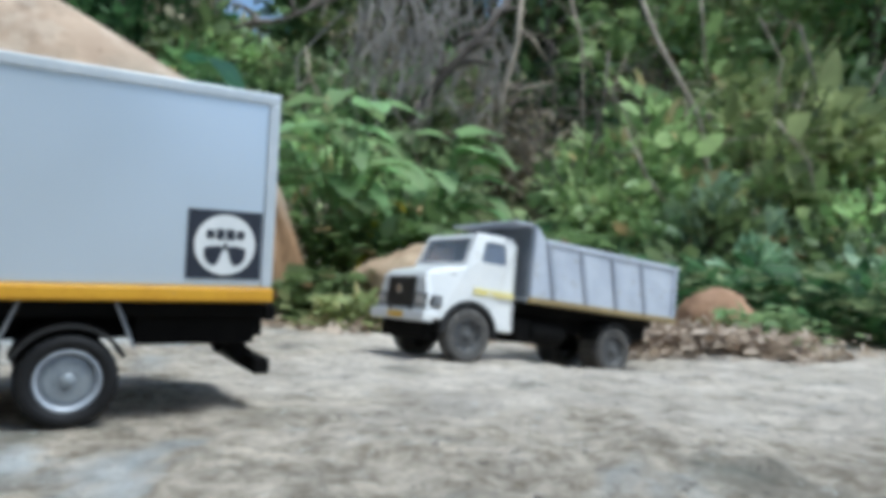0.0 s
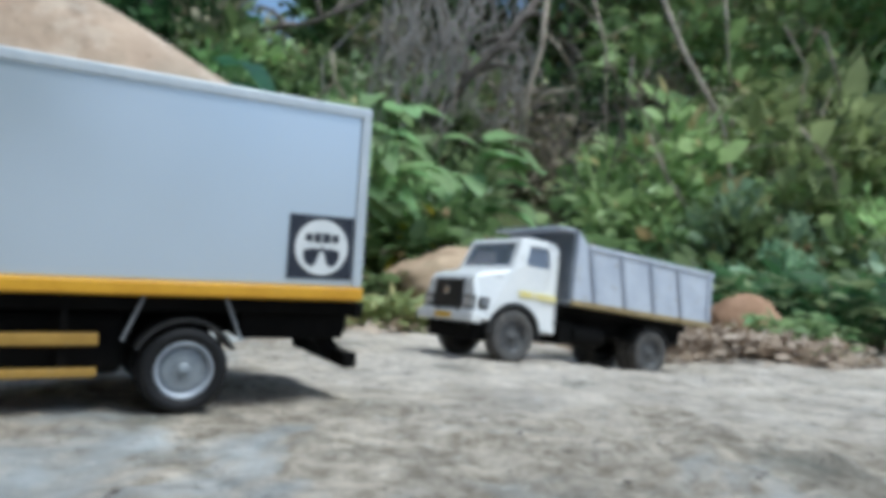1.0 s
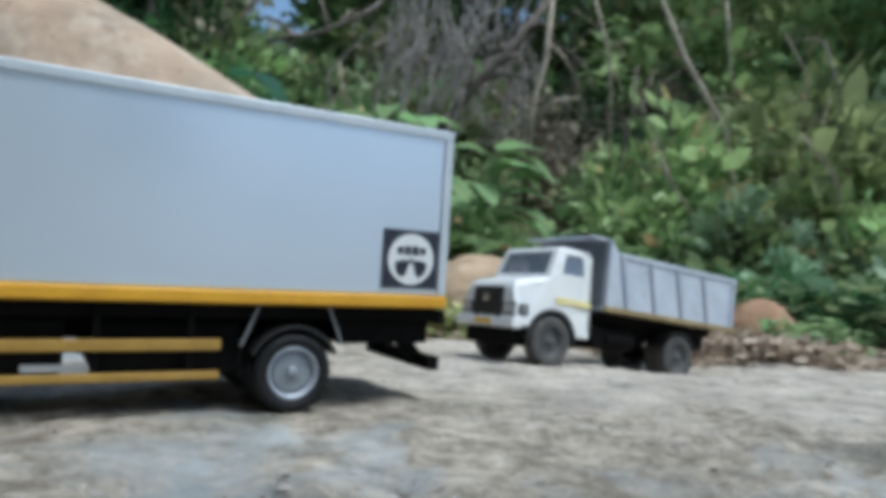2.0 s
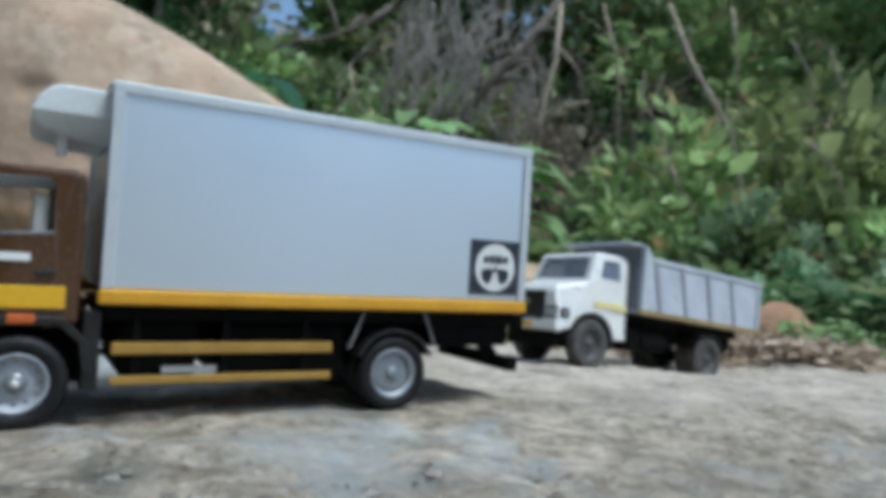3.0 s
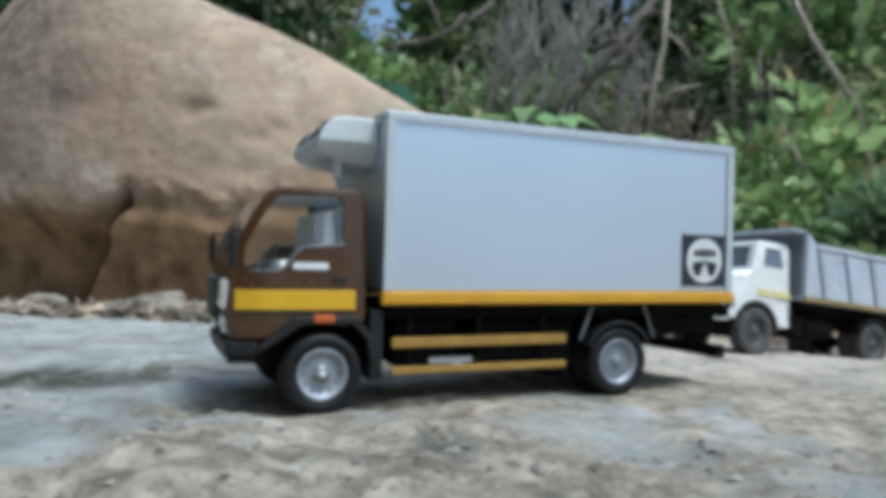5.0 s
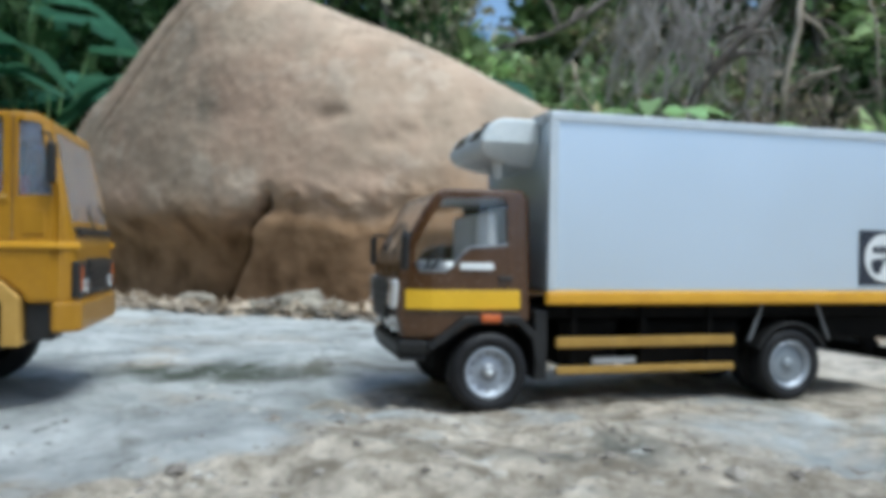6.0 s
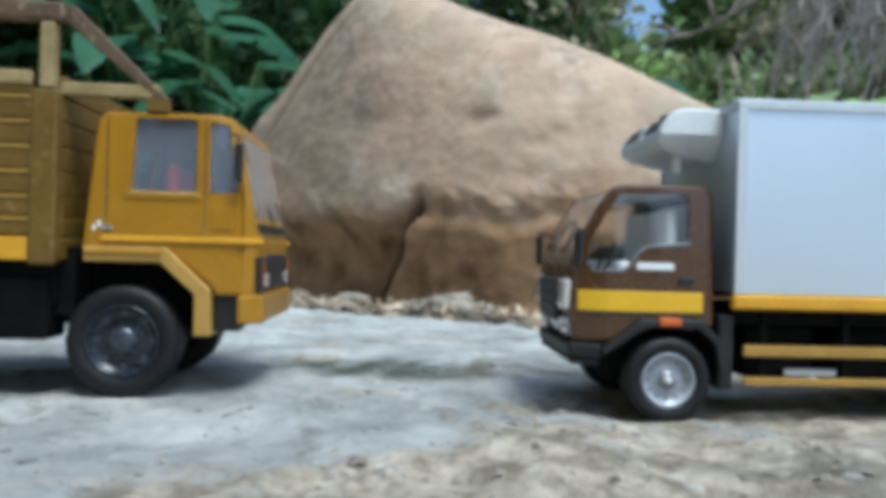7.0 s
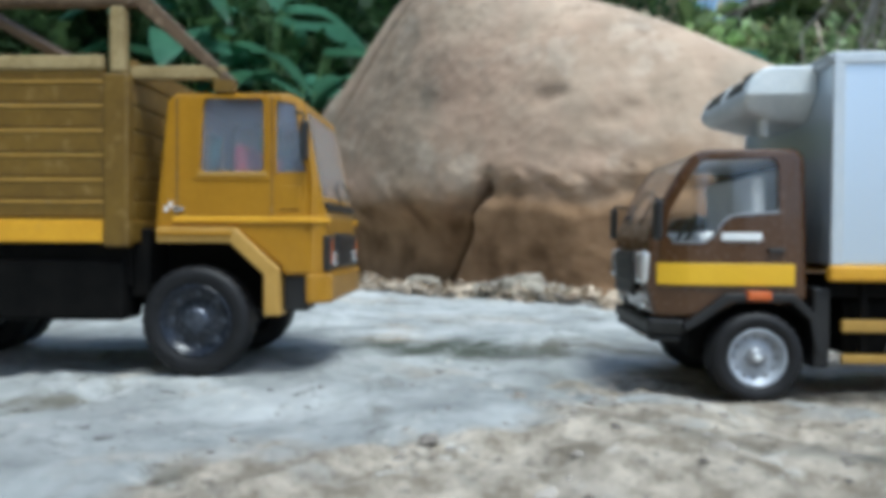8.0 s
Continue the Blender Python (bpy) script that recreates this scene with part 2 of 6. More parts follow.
ROCK_TAN = surface("warm_tan_rock", (0.36, 0.255, 0.165), (0.54, 0.405, 0.275), 0.85, 0, 1.6, 11, 0.3, 0.008, (0.22, 0.2, 0.12), 0.62, vary=0, spec=0.25)
LEAF_DRY = leafy("dry_fallen_leaves", (0.34, 0.26, 0.18), (0.74, 0.62, 0.48), rough=0.8, clear=0.2)
GRASS = leafy("weed_blades", (0.21, 0.24, 0.09), (0.52, 0.54, 0.27), (0.6, 0.5, 0.28), dry_share=0.2)


# ---- mesh helpers ----
def part(name, bm, material, parent=None, label="", smooth=False):
    me = bpy.data.meshes.new(name)
    bm.to_mesh(me)
    bm.free()
    me.materials.append(material)
    if smooth:
        for f in me.polygons:
            f.use_smooth = True
    ob = new(name, me)
    ob.parent = parent
    return tagged(ob, label)


def raw(name, verts, faces, material, parent=None, smooth=True):
    me = bpy.data.meshes.new(name)
    me.from_pydata(verts, [], faces)
    me.materials.append(material)
    if smooth:
        me.polygons.foreach_set("use_smooth", [True] * len(me.polygons))
    me.update()
    ob = new(name, me)
    ob.parent = parent
    return ob


def block(x0, x1, y0, y1, z0, z1, bevel=0.002, bm=None, turn=None):
    bm = bm or bmesh.new()
    got = bmesh.ops.create_cube(bm, size=1.0)["verts"]
    m = Matrix.Translation(((x0 + x1) / 2, (y0 + y1) / 2, (z0 + z1) / 2)) @ (turn or Matrix()) @ Matrix.Diagonal((x1 - x0, y1 - y0, z1 - z0, 1))
    bmesh.ops.transform(bm, matrix=m, verts=got)
    if bevel:
        edges = list({e for v in got for e in v.link_edges})
        bmesh.ops.bevel(bm, geom=edges, offset=bevel, segments=2, affect="EDGES", profile=0.5)
    return bm


def spun(profile, bm=None, segments=32, centre=(0, 0, 0)):
    """A ring of (radius, y) points turned round the y axis."""
    bm = bm or bmesh.new()
    rings = []
    for k in range(segments):
        a = 2 * math.pi * k / segments
        rings.append([bm.verts.new((centre[0] + r * math.cos(a), centre[1] + y, centre[2] + r * math.sin(a))) for r, y in profile])
    for k in range(segments):
        one, two = rings[k], rings[(k + 1) % segments]
        for i in range(len(profile) - 1):
            bm.faces.new((one[i], two[i], two[i + 1], one[i + 1]))
    return bm


def tube(points, radii, bm=None, segments=8):
    """A bent, tapered rod through points."""
    bm = bm or bmesh.new()
    points = [Vector(p) for p in points]
    if not isinstance(radii, (list, tuple)):
        radii = [radii] * len(points)
    rings = []
    for i, p in enumerate(points):
        way = (points[min(i + 1, len(points) - 1)] - points[max(i - 1, 0)]).normalized()
        side = way.cross(Vector((0.13, 0.31, 0.94))).normalized()
        up = way.cross(side)
        rings.append([bm.verts.new(p + (side * math.cos(2 * math.pi * k / segments) + up * math.sin(2 * math.pi * k / segments)) * radii[i]) for k in range(segments)])
    for one, two in zip(rings, rings[1:]):
        for k in range(segments):
            bm.faces.new((one[k], one[(k + 1) % segments], two[(k + 1) % segments], two[k]))
    bm.faces.new(rings[0][::-1])
    bm.faces.new(rings[-1])
    return bm


def prism(outline, y0, y1, bevel=0.0, bm=None):
    """An outline of (x, z) points drawn out from y0 to y1."""
    bm = bm or bmesh.new()
    one = [bm.verts.new((x, y0, z)) for x, z in outline]
    two = [bm.verts.new((x, y1, z)) for x, z in outline]
    faces = [bm.faces.new(one), bm.faces.new(two[::-1])]
    for i in range(len(outline)):
        j = (i + 1) % len(outline)
        faces.append(bm.faces.new((one[j], one[i], two[i], two[j])))
    bmesh.ops.recalc_face_normals(bm, faces=faces)
    if bevel:
        edges = list({e for f in faces for e in f.edges})
        bmesh.ops.bevel(bm, geom=edges, offset=bevel, segments=3, affect="EDGES", profile=0.5)
    return bm


def carved(solid, cutters):
    """The solid with the cutters taken out of it."""
    def temp(bm):
        me = bpy.data.meshes.new("temp")
        bm.to_mesh(me)
        bm.free()
        return new("temp", me)
    ob = temp(solid)
    knives = [temp(c) for c in cutters]
    for k in knives:
        mod = ob.modifiers.new("cut", "BOOLEAN")
        mod.object, mod.operation, mod.solver = k, "DIFFERENCE", "EXACT"
    out = bmesh.new()
    out.from_object(ob, bpy.context.evaluated_depsgraph_get())
    for o in (ob, *knives):
        me = o.data
        bpy.data.objects.remove(o)
        bpy.data.meshes.remove(me)
    return out


def bent(bm, f, cuts=None):
    for x in cuts or ():
        bmesh.ops.bisect_plane(bm, geom=bm.verts[:] + bm.edges[:] + bm.faces[:], plane_co=(x, 0, 0), plane_no=(1, 0, 0))
    for v in bm.verts:
        v.co = f(v.co)
    return bm


def thing(name, m, label, category, group="", kind=""):
    ob = tagged(new(name), label, category, group, kind)
    ob.matrix_basis = m
    return ob


def rounded(x0, x1, z0, z1, r, n=4):
    """A rectangle's outline with rounded corners."""
    out = []
    for cx, cz, a in ((x1 - r, z1 - r, 0), (x0 + r, z1 - r, 90), (x0 + r, z0 + r, 180), (x1 - r, z0 + r, 270)):
        for k in range(n + 1):
            b = radians(a + 90 * k / n)
            out.append((cx + r * math.cos(b), cz + r * math.sin(b)))
    return out


def step(a, b, v):
    v = min(max((v - a) / (b - a), 0.0), 1.0)
    return v * v * (3 - 2 * v)


# ---- ground: one sheet of weathered rock that falls away behind the trucks and climbs into the hillside ----
BROWN_AT = pose(-0.809, 0.658, 0.0, 0, 0, 212.47)
YELLOW_AT = pose(-1.4566, 0.3712, 0.0, 0, 0, 33.0)
DUMP_AT = pose(-0.015, 1.835, -0.056, 2.7, -6.0, 215.0)


def contacts(m, xs, y):
    return [m @ Vector((x, s * y, 0)) for x in xs for s in (-1, 1)]


CONTACTS = contacts(BROWN_AT, (0, -0.44), 0.1) + contacts(YELLOW_AT, (0.034, -0.36), 0.1) + contacts(DUMP_AT, (0, -0.498), 0.105)


def lie(x, y):
    """The ground's broad form, with an unseen rise added south and west to cut light."""
    z = -0.06 * min(max(y - 0.95, 0), 2.2)
    z -= 0.04 * math.exp(-((x - 0.42) ** 2 + (y - 2.16) ** 2) / 0.08)
    z += 0.016 * math.exp(-(((y - 0.33) / 0.16) ** 2)) * step(-1.25, -0.9, x) * (1 - step(0.1, 0.6, x))
    far = max(y - 6.0, (-x - 4.4) * 0.9, x - 12.0)
    shade_bank = max(-y - 1.6, (-x - 4.6) * 0.9) - max(0.0, x - 0.8) * 0.8
    return z + 3.5 * step(0, 7, far) + 6.0 * step(0, 4.5, shade_bank) * (1 - step(0, 7, far) if far > 0 else 1)


def ground_z(x, y):
    z = lie(x, y)
    near = min((x - c.x) ** 2 + (y - c.y) ** 2 for c in CONTACTS)
    calm = 1 - math.exp(-near / 0.0045)
    p = Vector((x, y, 0))
    lumps = noise.fractal(p * 3.1, 0.9, 2.1, 4) * 0.014
    grit = noise.fractal(p * 17 + Vector((7, 3, 1)), 0.8, 2.2, 4) * 0.007
    rough = step(-0.1, 0.35, noise.noise(p * 2.3 + Vector((3, 9, 4))))
    ridge = step(-0.98, -0.86, x + 0.7 * max(0.0, 0.3 - y)) * (1 - step(0.45, 0.7, y))
    out = (lumps + grit * (0.45 + rough) + ridge * (0.01 * noise.fractal(p * 12, 0.7, 2.1, 3) + 0.012 * max(0.0, noise.noise(p * 34 + Vector((1, 5, 2))) - 0.1))) * calm
    return z + out * (1 + step(3, 7, y) * 6)


def rock_ground():
    m = bpy.data.materials.new("weathered_rock_ground")
    m.use_nodes = True
    n, l = m.node_tree.nodes, m.node_tree.links
    p = n["Principled BSDF"]
    co = n.new("ShaderNodeTexCoord")

    def grain(scale, detail=6, rough=0.6, twist=0.0):
        t = n.new("ShaderNodeTexNoise")
        t.inputs["Scale"].default_value, t.inputs["Detail"].default_value = scale, detail
        t.inputs["Roughness"].default_value, t.inputs["Distortion"].default_value = rough, twist
        l.new(co.outputs["Object"], t.inputs["Vector"])
        return t.outputs["Fac"]

    def cut(v, lo, hi):
        r = n.new("ShaderNodeMapRange")
        r.inputs["From Min"].default_value, r.inputs["From Max"].default_value = lo, hi
        l.new(v, r.inputs["Value"])
        return r.outputs["Result"]

    def blend(f, a, b):
        x = n.new("ShaderNodeMix")
        x.data_type = "RGBA"
        l.new(f, x.inputs["Factor"])
        for s, v in (("A", a), ("B", b)):
            if isinstance(v, tuple):
                x.inputs[s].default_value = (*v, 1)
            else:
                l.new(v, x.inputs[s])
        return x.outputs["Result"]

    slab = blend(cut(grain(6, 9, 0.7), 0.38, 0.62), (0.335, 0.352, 0.345), (0.555, 0.568, 0.555))
    sand = blend(cut(grain(30, 9, 0.75), 0.4, 0.6), (0.265, 0.224, 0.17), (0.62, 0.545, 0.445))
    xyz, calm, smooth = n.new("ShaderNodeSeparateXYZ"), n.new("ShaderNodeMapRange"), n.new("ShaderNodeMath")
    l.new(co.outputs["Object"], xyz.inputs["Vector"])
    edge, line = n.new("ShaderNodeMapRange"), n.new("ShaderNodeMath")
    edge.inputs["From Min"].default_value, edge.inputs["From Max"].default_value, edge.inputs["To Max"].default_value = 0.3, -0.2, 0.35
    l.new(xyz.outputs["Y"], edge.inputs["Value"])
    l.new(xyz.outputs["X"], line.inputs[0])
    l.new(edge.outputs["Result"], line.inputs[1])
    calm.inputs["To Min"].default_value, calm.inputs["To Max"].default_value = -0.04, 0.12
    waver = n.new("ShaderNodeMath")
    waver.operation, waver.inputs[1].default_value = "MULTIPLY_ADD", 0.3
    l.new(grain(4.5, 5, 0.6), waver.inputs[0])
    l.new(line.outputs[0], waver.inputs[2])
    calm.inputs["From Min"].default_value, calm.inputs["From Max"].default_value = -0.69, -0.85
    l.new(waver.outputs[0], calm.inputs["Value"])
    smooth.operation = "SUBTRACT"
    l.new(grain(2.9, 7, 0.65, 0.8), smooth.inputs[0])
    l.new(calm.outputs["Result"], smooth.inputs[1])
    # more sand on the eastern half, towards the hill
    east, hillward, drift, sandy = n.new("ShaderNodeMapRange"), n.new("ShaderNodeMapRange"), n.new("ShaderNodeMath"), n.new("ShaderNodeMath")
    east.inputs["From Min"].default_value, east.inputs["From Max"].default_value, east.inputs["To Max"].default_value = -0.8, -0.2, 0.16
    hillward.inputs["From Min"].default_value, hillward.inputs["From Max"].default_value = 0.55, 1.1
    l.new(xyz.outputs["X"], east.inputs["Value"])
    l.new(xyz.outputs["Y"], hillward.inputs["Value"])
    drift.operation = "MULTIPLY"
    l.new(east.outputs["Result"], drift.inputs[0])
    l.new(hillward.outputs["Result"], drift.inputs[1])
    l.new(smooth.outputs[0], sandy.inputs[0])
    l.new(drift.outputs[0], sandy.inputs[1])
    patch = cut(sandy.outputs[0], 0.44, 0.56)
    col = blend(patch, slab, sand)
    # the same stretch is made paler as well
    paling = n.new("ShaderNodeMath")
    paling.operation, paling.inputs[1].default_value = "MULTIPLY_ADD", 2.4
    l.new(drift.outputs[0], paling.inputs[0])
    l.new(grain(7.5, 7, 0.65, 0.9), paling.inputs[2])
    col = blend(cut(paling.outputs[0], 0.68, 1.05), col, (0.66, 0.595, 0.515))
    col = blend(cut(grain(4.3, 6, 0.6, 0.5), 0.57, 0.68), col, (0.215, 0.205, 0.17))
    # one dark oval area on the western side, broken up by noise
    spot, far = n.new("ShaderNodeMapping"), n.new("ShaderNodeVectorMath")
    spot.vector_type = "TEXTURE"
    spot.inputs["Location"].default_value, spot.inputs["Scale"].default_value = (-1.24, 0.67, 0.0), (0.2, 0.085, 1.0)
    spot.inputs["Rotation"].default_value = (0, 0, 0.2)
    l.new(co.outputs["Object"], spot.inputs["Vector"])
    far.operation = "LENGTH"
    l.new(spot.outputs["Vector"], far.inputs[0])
    dark_patch = n.new("ShaderNodeMath")
    dark_patch.operation = "MULTIPLY"
    l.new(cut(far.outputs["Value"], 1.3, 0.55), dark_patch.inputs[0])
    l.new(cut(grain(9, 7, 0.7), 0.3, 0.48), dark_patch.inputs[1])
    col = blend(dark_patch.outputs[0], col, (0.085, 0.095, 0.075))
    crumbs = n.new("ShaderNodeMath")
    crumbs.operation = "MULTIPLY"
    l.new(cut(grain(42, 9, 0.8), 0.53, 0.64), crumbs.inputs[0])
    l.new(cut(grain(7.5, 5, 0.6), 0.42, 0.58), crumbs.inputs[1])
    col = blend(crumbs.outputs[0], col, (0.09, 0.08, 0.07))
    col = blend(cut(grain(26, 7, 0.75), 0.6, 0.66), col, (0.64, 0.62, 0.57))
    worn = n.new("ShaderNodeMapRange")
    worn.inputs["From Min"].default_value, worn.inputs["From Max"].default_value = 0.36, 0.64
    worn.inputs["To Min"].default_value, worn.inputs["To Max"].default_value = 0.78, 1.15
    l.new(grain(5.2, 4, 0.55, 1.2), worn.inputs["Value"])
    weather = n.new("ShaderNodeHueSaturation")
    l.new(worn.outputs["Result"], weather.inputs["Value"])
    l.new(col, weather.inputs["Color"])
    col = weather.outputs["Color"]

    def sum_of(op, a, b):
        x = n.new("ShaderNodeMath")
        x.operation = op
        for i, v in enumerate((a, b)):
            if isinstance(v, float):
                x.inputs[i].default_value = v
            else:
                l.new(v, x.inputs[i])
        return x.outputs[0]

    back = sum_of("SUBTRACT", xyz.outputs["Y"], 3.5)
    west = sum_of("SUBTRACT", -3.9, xyz.outputs["X"])
    south = sum_of("SUBTRACT", sum_of("MULTIPLY", sum_of("MAXIMUM", xyz.outputs["X"], 0.0), -0.8), sum_of("ADD", xyz.outputs["Y"], 2.0))
    wild = sum_of("MAXIMUM", back, sum_of("MAXIMUM", west, south))
    wild = sum_of("ADD", wild, sum_of("MULTIPLY", sum_of("SUBTRACT", grain(1.6, 7, 0.65), 0.5), 1.6))
    soil = blend(cut(grain(1.5, 8, 0.65), 0.38, 0.62), (0.05, 0.047, 0.026), (0.14, 0.125, 0.07))
    soil = blend(cut(grain(3.5, 8, 0.7), 0.46, 0.6), soil, (0.09, 0.125, 0.045))
    col = blend(cut(wild, -0.12, 0.12), col, soil)
    l.new(col, p.inputs["Base Color"])
    p.inputs["Roughness"].default_value, p.inputs["Specular IOR Level"].default_value = 0.85, 0.2
    bp = n.new("ShaderNodeBump")
    bp.inputs["Strength"].default_value, bp.inputs["Distance"].default_value = 1.0, 0.012
    l.new(grain(34, 9, 0.75), bp.inputs["Height"])
    l.new(bp.outputs["Normal"], p.inputs["Normal"])
    return m


def axis(lo, hi, fine, reach):
    inner = list(np.arange(lo, hi, fine))
    step_up, out, at = fine, [], hi
    while at < reach:
        out.append(at)
        step_up *= 1.09
        at += min(step_up, 4)
    step_down, back, at = fine, [], lo - fine
    while at > -reach:
        back.append(at)
        step_down *= 1.09
        at -= min(step_down, 4)
    return back[::-1] + inner + out


GX, GY = axis(-2.4, 1.6, 0.016, 90), axis(-0.2, 2.8, 0.014, 90)
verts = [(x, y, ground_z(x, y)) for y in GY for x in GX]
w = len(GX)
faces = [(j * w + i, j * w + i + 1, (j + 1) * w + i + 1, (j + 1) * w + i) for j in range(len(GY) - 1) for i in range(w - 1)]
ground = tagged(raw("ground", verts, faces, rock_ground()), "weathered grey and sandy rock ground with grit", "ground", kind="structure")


# ---- boulders ----
def curve_at(table, x):
    for (x0, v0), (x1, v1) in zip(table, table[1:]):
        if x <= x1:
            k = max(0.0, (x - x0) / (x1 - x0))
            return v0 + (v1 - v0) * k
    return table[-1][1]


def great_boulder():
    ridge = [(-4.2, 0.3), (-4.0, 0.68), (-3.8, 0.95), (-3.58, 1.11), (-3.36, 1.30), (-3.1, 1.53), (-2.86, 1.69), (-2.66, 1.67), (-2.4, 1.51), (-2.05, 1.34), (-1.83, 1.24), (-1.53, 1.08), (-1.2, 0.91), (-1.02, 0.82), (-0.91, 0.69), (-0.835, 0.54), (-0.785, 0.38), (-0.75, 0.1)]
    front = [(-4.2, 2.99), (-3.9, 2.92), (-3.4, 2.76), (-2.9, 2.6), (-2.4, 2.46), (-2.2, 2.42), (-1.9, 2.38), (-1.5, 2.42), (-1.1, 2.55), (-0.89, 2.72), (-0.75, 2.95)]
    xs = np.linspace(-4.2, -0.75, 300)
    up, back = 230, 70
    ring = up + back
    verts, faces = [], []
    for x in xs:
        x = float(x)
        top = sum(curve_at(ridge, x + d) for d in (-0.06, -0.03, 0, 0.03, 0.06)) / 5
        face = sum(curve_at(front, x + d) for d in (-0.1, -0.05, 0, 0.05, 0.1)) / 5
        mid, base = 3.0, -0.3
        for k in range(ring):
            if k < up:
                s = (1 - (1 - k / up) ** 1.5) ** (1 / 0.85)
                c = math.sqrt(max(0.0, 1 - s * s))
            else:
                a = math.pi * 0.5 * (1 + (k - up) / (back - 1))
                c, s = math.cos(a), math.sin(a)
            y = mid - (mid - face if c > 0 else 0.95) * math.copysign(abs(c) ** 0.75, c)
            z = base + (top - base) * abs(s) ** 0.85
            p = Vector((x, y, z))
            if c > 0:
                wave = 0.44 + 0.06 * noise.noise(Vector((x * 2.4, 3, 1))) + 0.03 * noise.noise(Vector((x * 9, 1, 4))) - 0.03 * step(-2.0, -1.4, x)
                fault = x - (-2.27 - 0.72 * (0.47 - z)) + 0.03 * noise.noise(Vector((z * 9, 2, 5)))
                wave -= 0.06 * (1 - step(-0.2, 0.02, fault))
                under = step(0.0, 0.09, wave - z)
                block_right = step(0.0, 0.05, fault) * (1 - step(0.9, 1.3, fault))
                y += 0.03 * under * block_right + 0.11 * step(-0.05, 0.45, wave - z)
                y -= 0.05 * block_right * step(0.02, 0.16, wave - z)
                if z < 0.5:
                    y += 0.3 * math.exp(-((fault / (0.022 + 0.07 * (0.5 - z))) ** 2)) * (1 - step(0.40, 0.5, z)) * (0.5 + (1 - step(0.1, 0.45, z)) if z > 0.1 else 1.2)
                    y += 0.05 * math.exp(-(((fault + 0.08) / 0.09) ** 2)) * (1 - step(0.25, 0.45, z))
                rim = (z - 1.111) * 0.74 - (x + 3.275) * 0.67
                y += (0.012 * math.exp(-((rim / 0.016) ** 2)) - 0.006 * math.exp(-(((rim - 0.06) / 0.035) ** 2))) * step(-3.7, -3.45, x) * (1 - step(-3.0, -2.8, x))
                for sx, sz, r, d in ((-2.0, 0.78, 0.045, 0.018), (-1.93, 0.79, 0.03, 0.01), (-1.68, 0.65, 0.04, 0.014), (-1.62, 0.7, 0.03, 0.012), (-2.6, 0.85, 0.16, 0.02), (-1.75, 0.76, 0.12, -0.02)):
                    y += d * math.exp(-((x - sx) ** 2 * 0.5 + (z - sz) ** 2) / (r * r))
                band = math.exp(-(((z - wave + 0.01) / 0.045) ** 2)) * step(-0.5, -0.1, fault)
                y += 0.09 * band * max(0.0, noise.noise(Vector((x * 8, z * 15, 6))) - 0.2) + 0.007 * (band + 0.6 * step(0, 0.1, wave - z)) * noise.fractal(Vector((x * 13, z * 17, 9)), 0.8, 2.1, 4)
                y += 0.12 * step(0.0, 0.16, wave - z) * (1 - step(-0.12, 0.0, fault))
            d = noise.fractal(p * 0.9, 1.0, 2.0, 3) * 0.035 + noise.fractal(p * 7, 1.0, 2.1, 4) * (0.0035 + (0.009 * math.exp(-(((z - 0.42) / 0.1) ** 2)) if c > 0 else 0))
            verts.append((x, y - d * (1 if c > 0 else -1) * 0.8, z + d * 0.6))
    for i in range(len(xs) - 1):
        for k in range(ring - 1):
            faces.append((i * ring + k, i * ring + k + 1, (i + 1) * ring + k + 1, (i + 1) * ring + k))
    faces += [tuple(range(ring))[::-1], tuple(range((len(xs) - 1) * ring, len(xs) * ring))]
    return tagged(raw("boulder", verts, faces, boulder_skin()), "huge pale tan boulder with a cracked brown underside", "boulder")


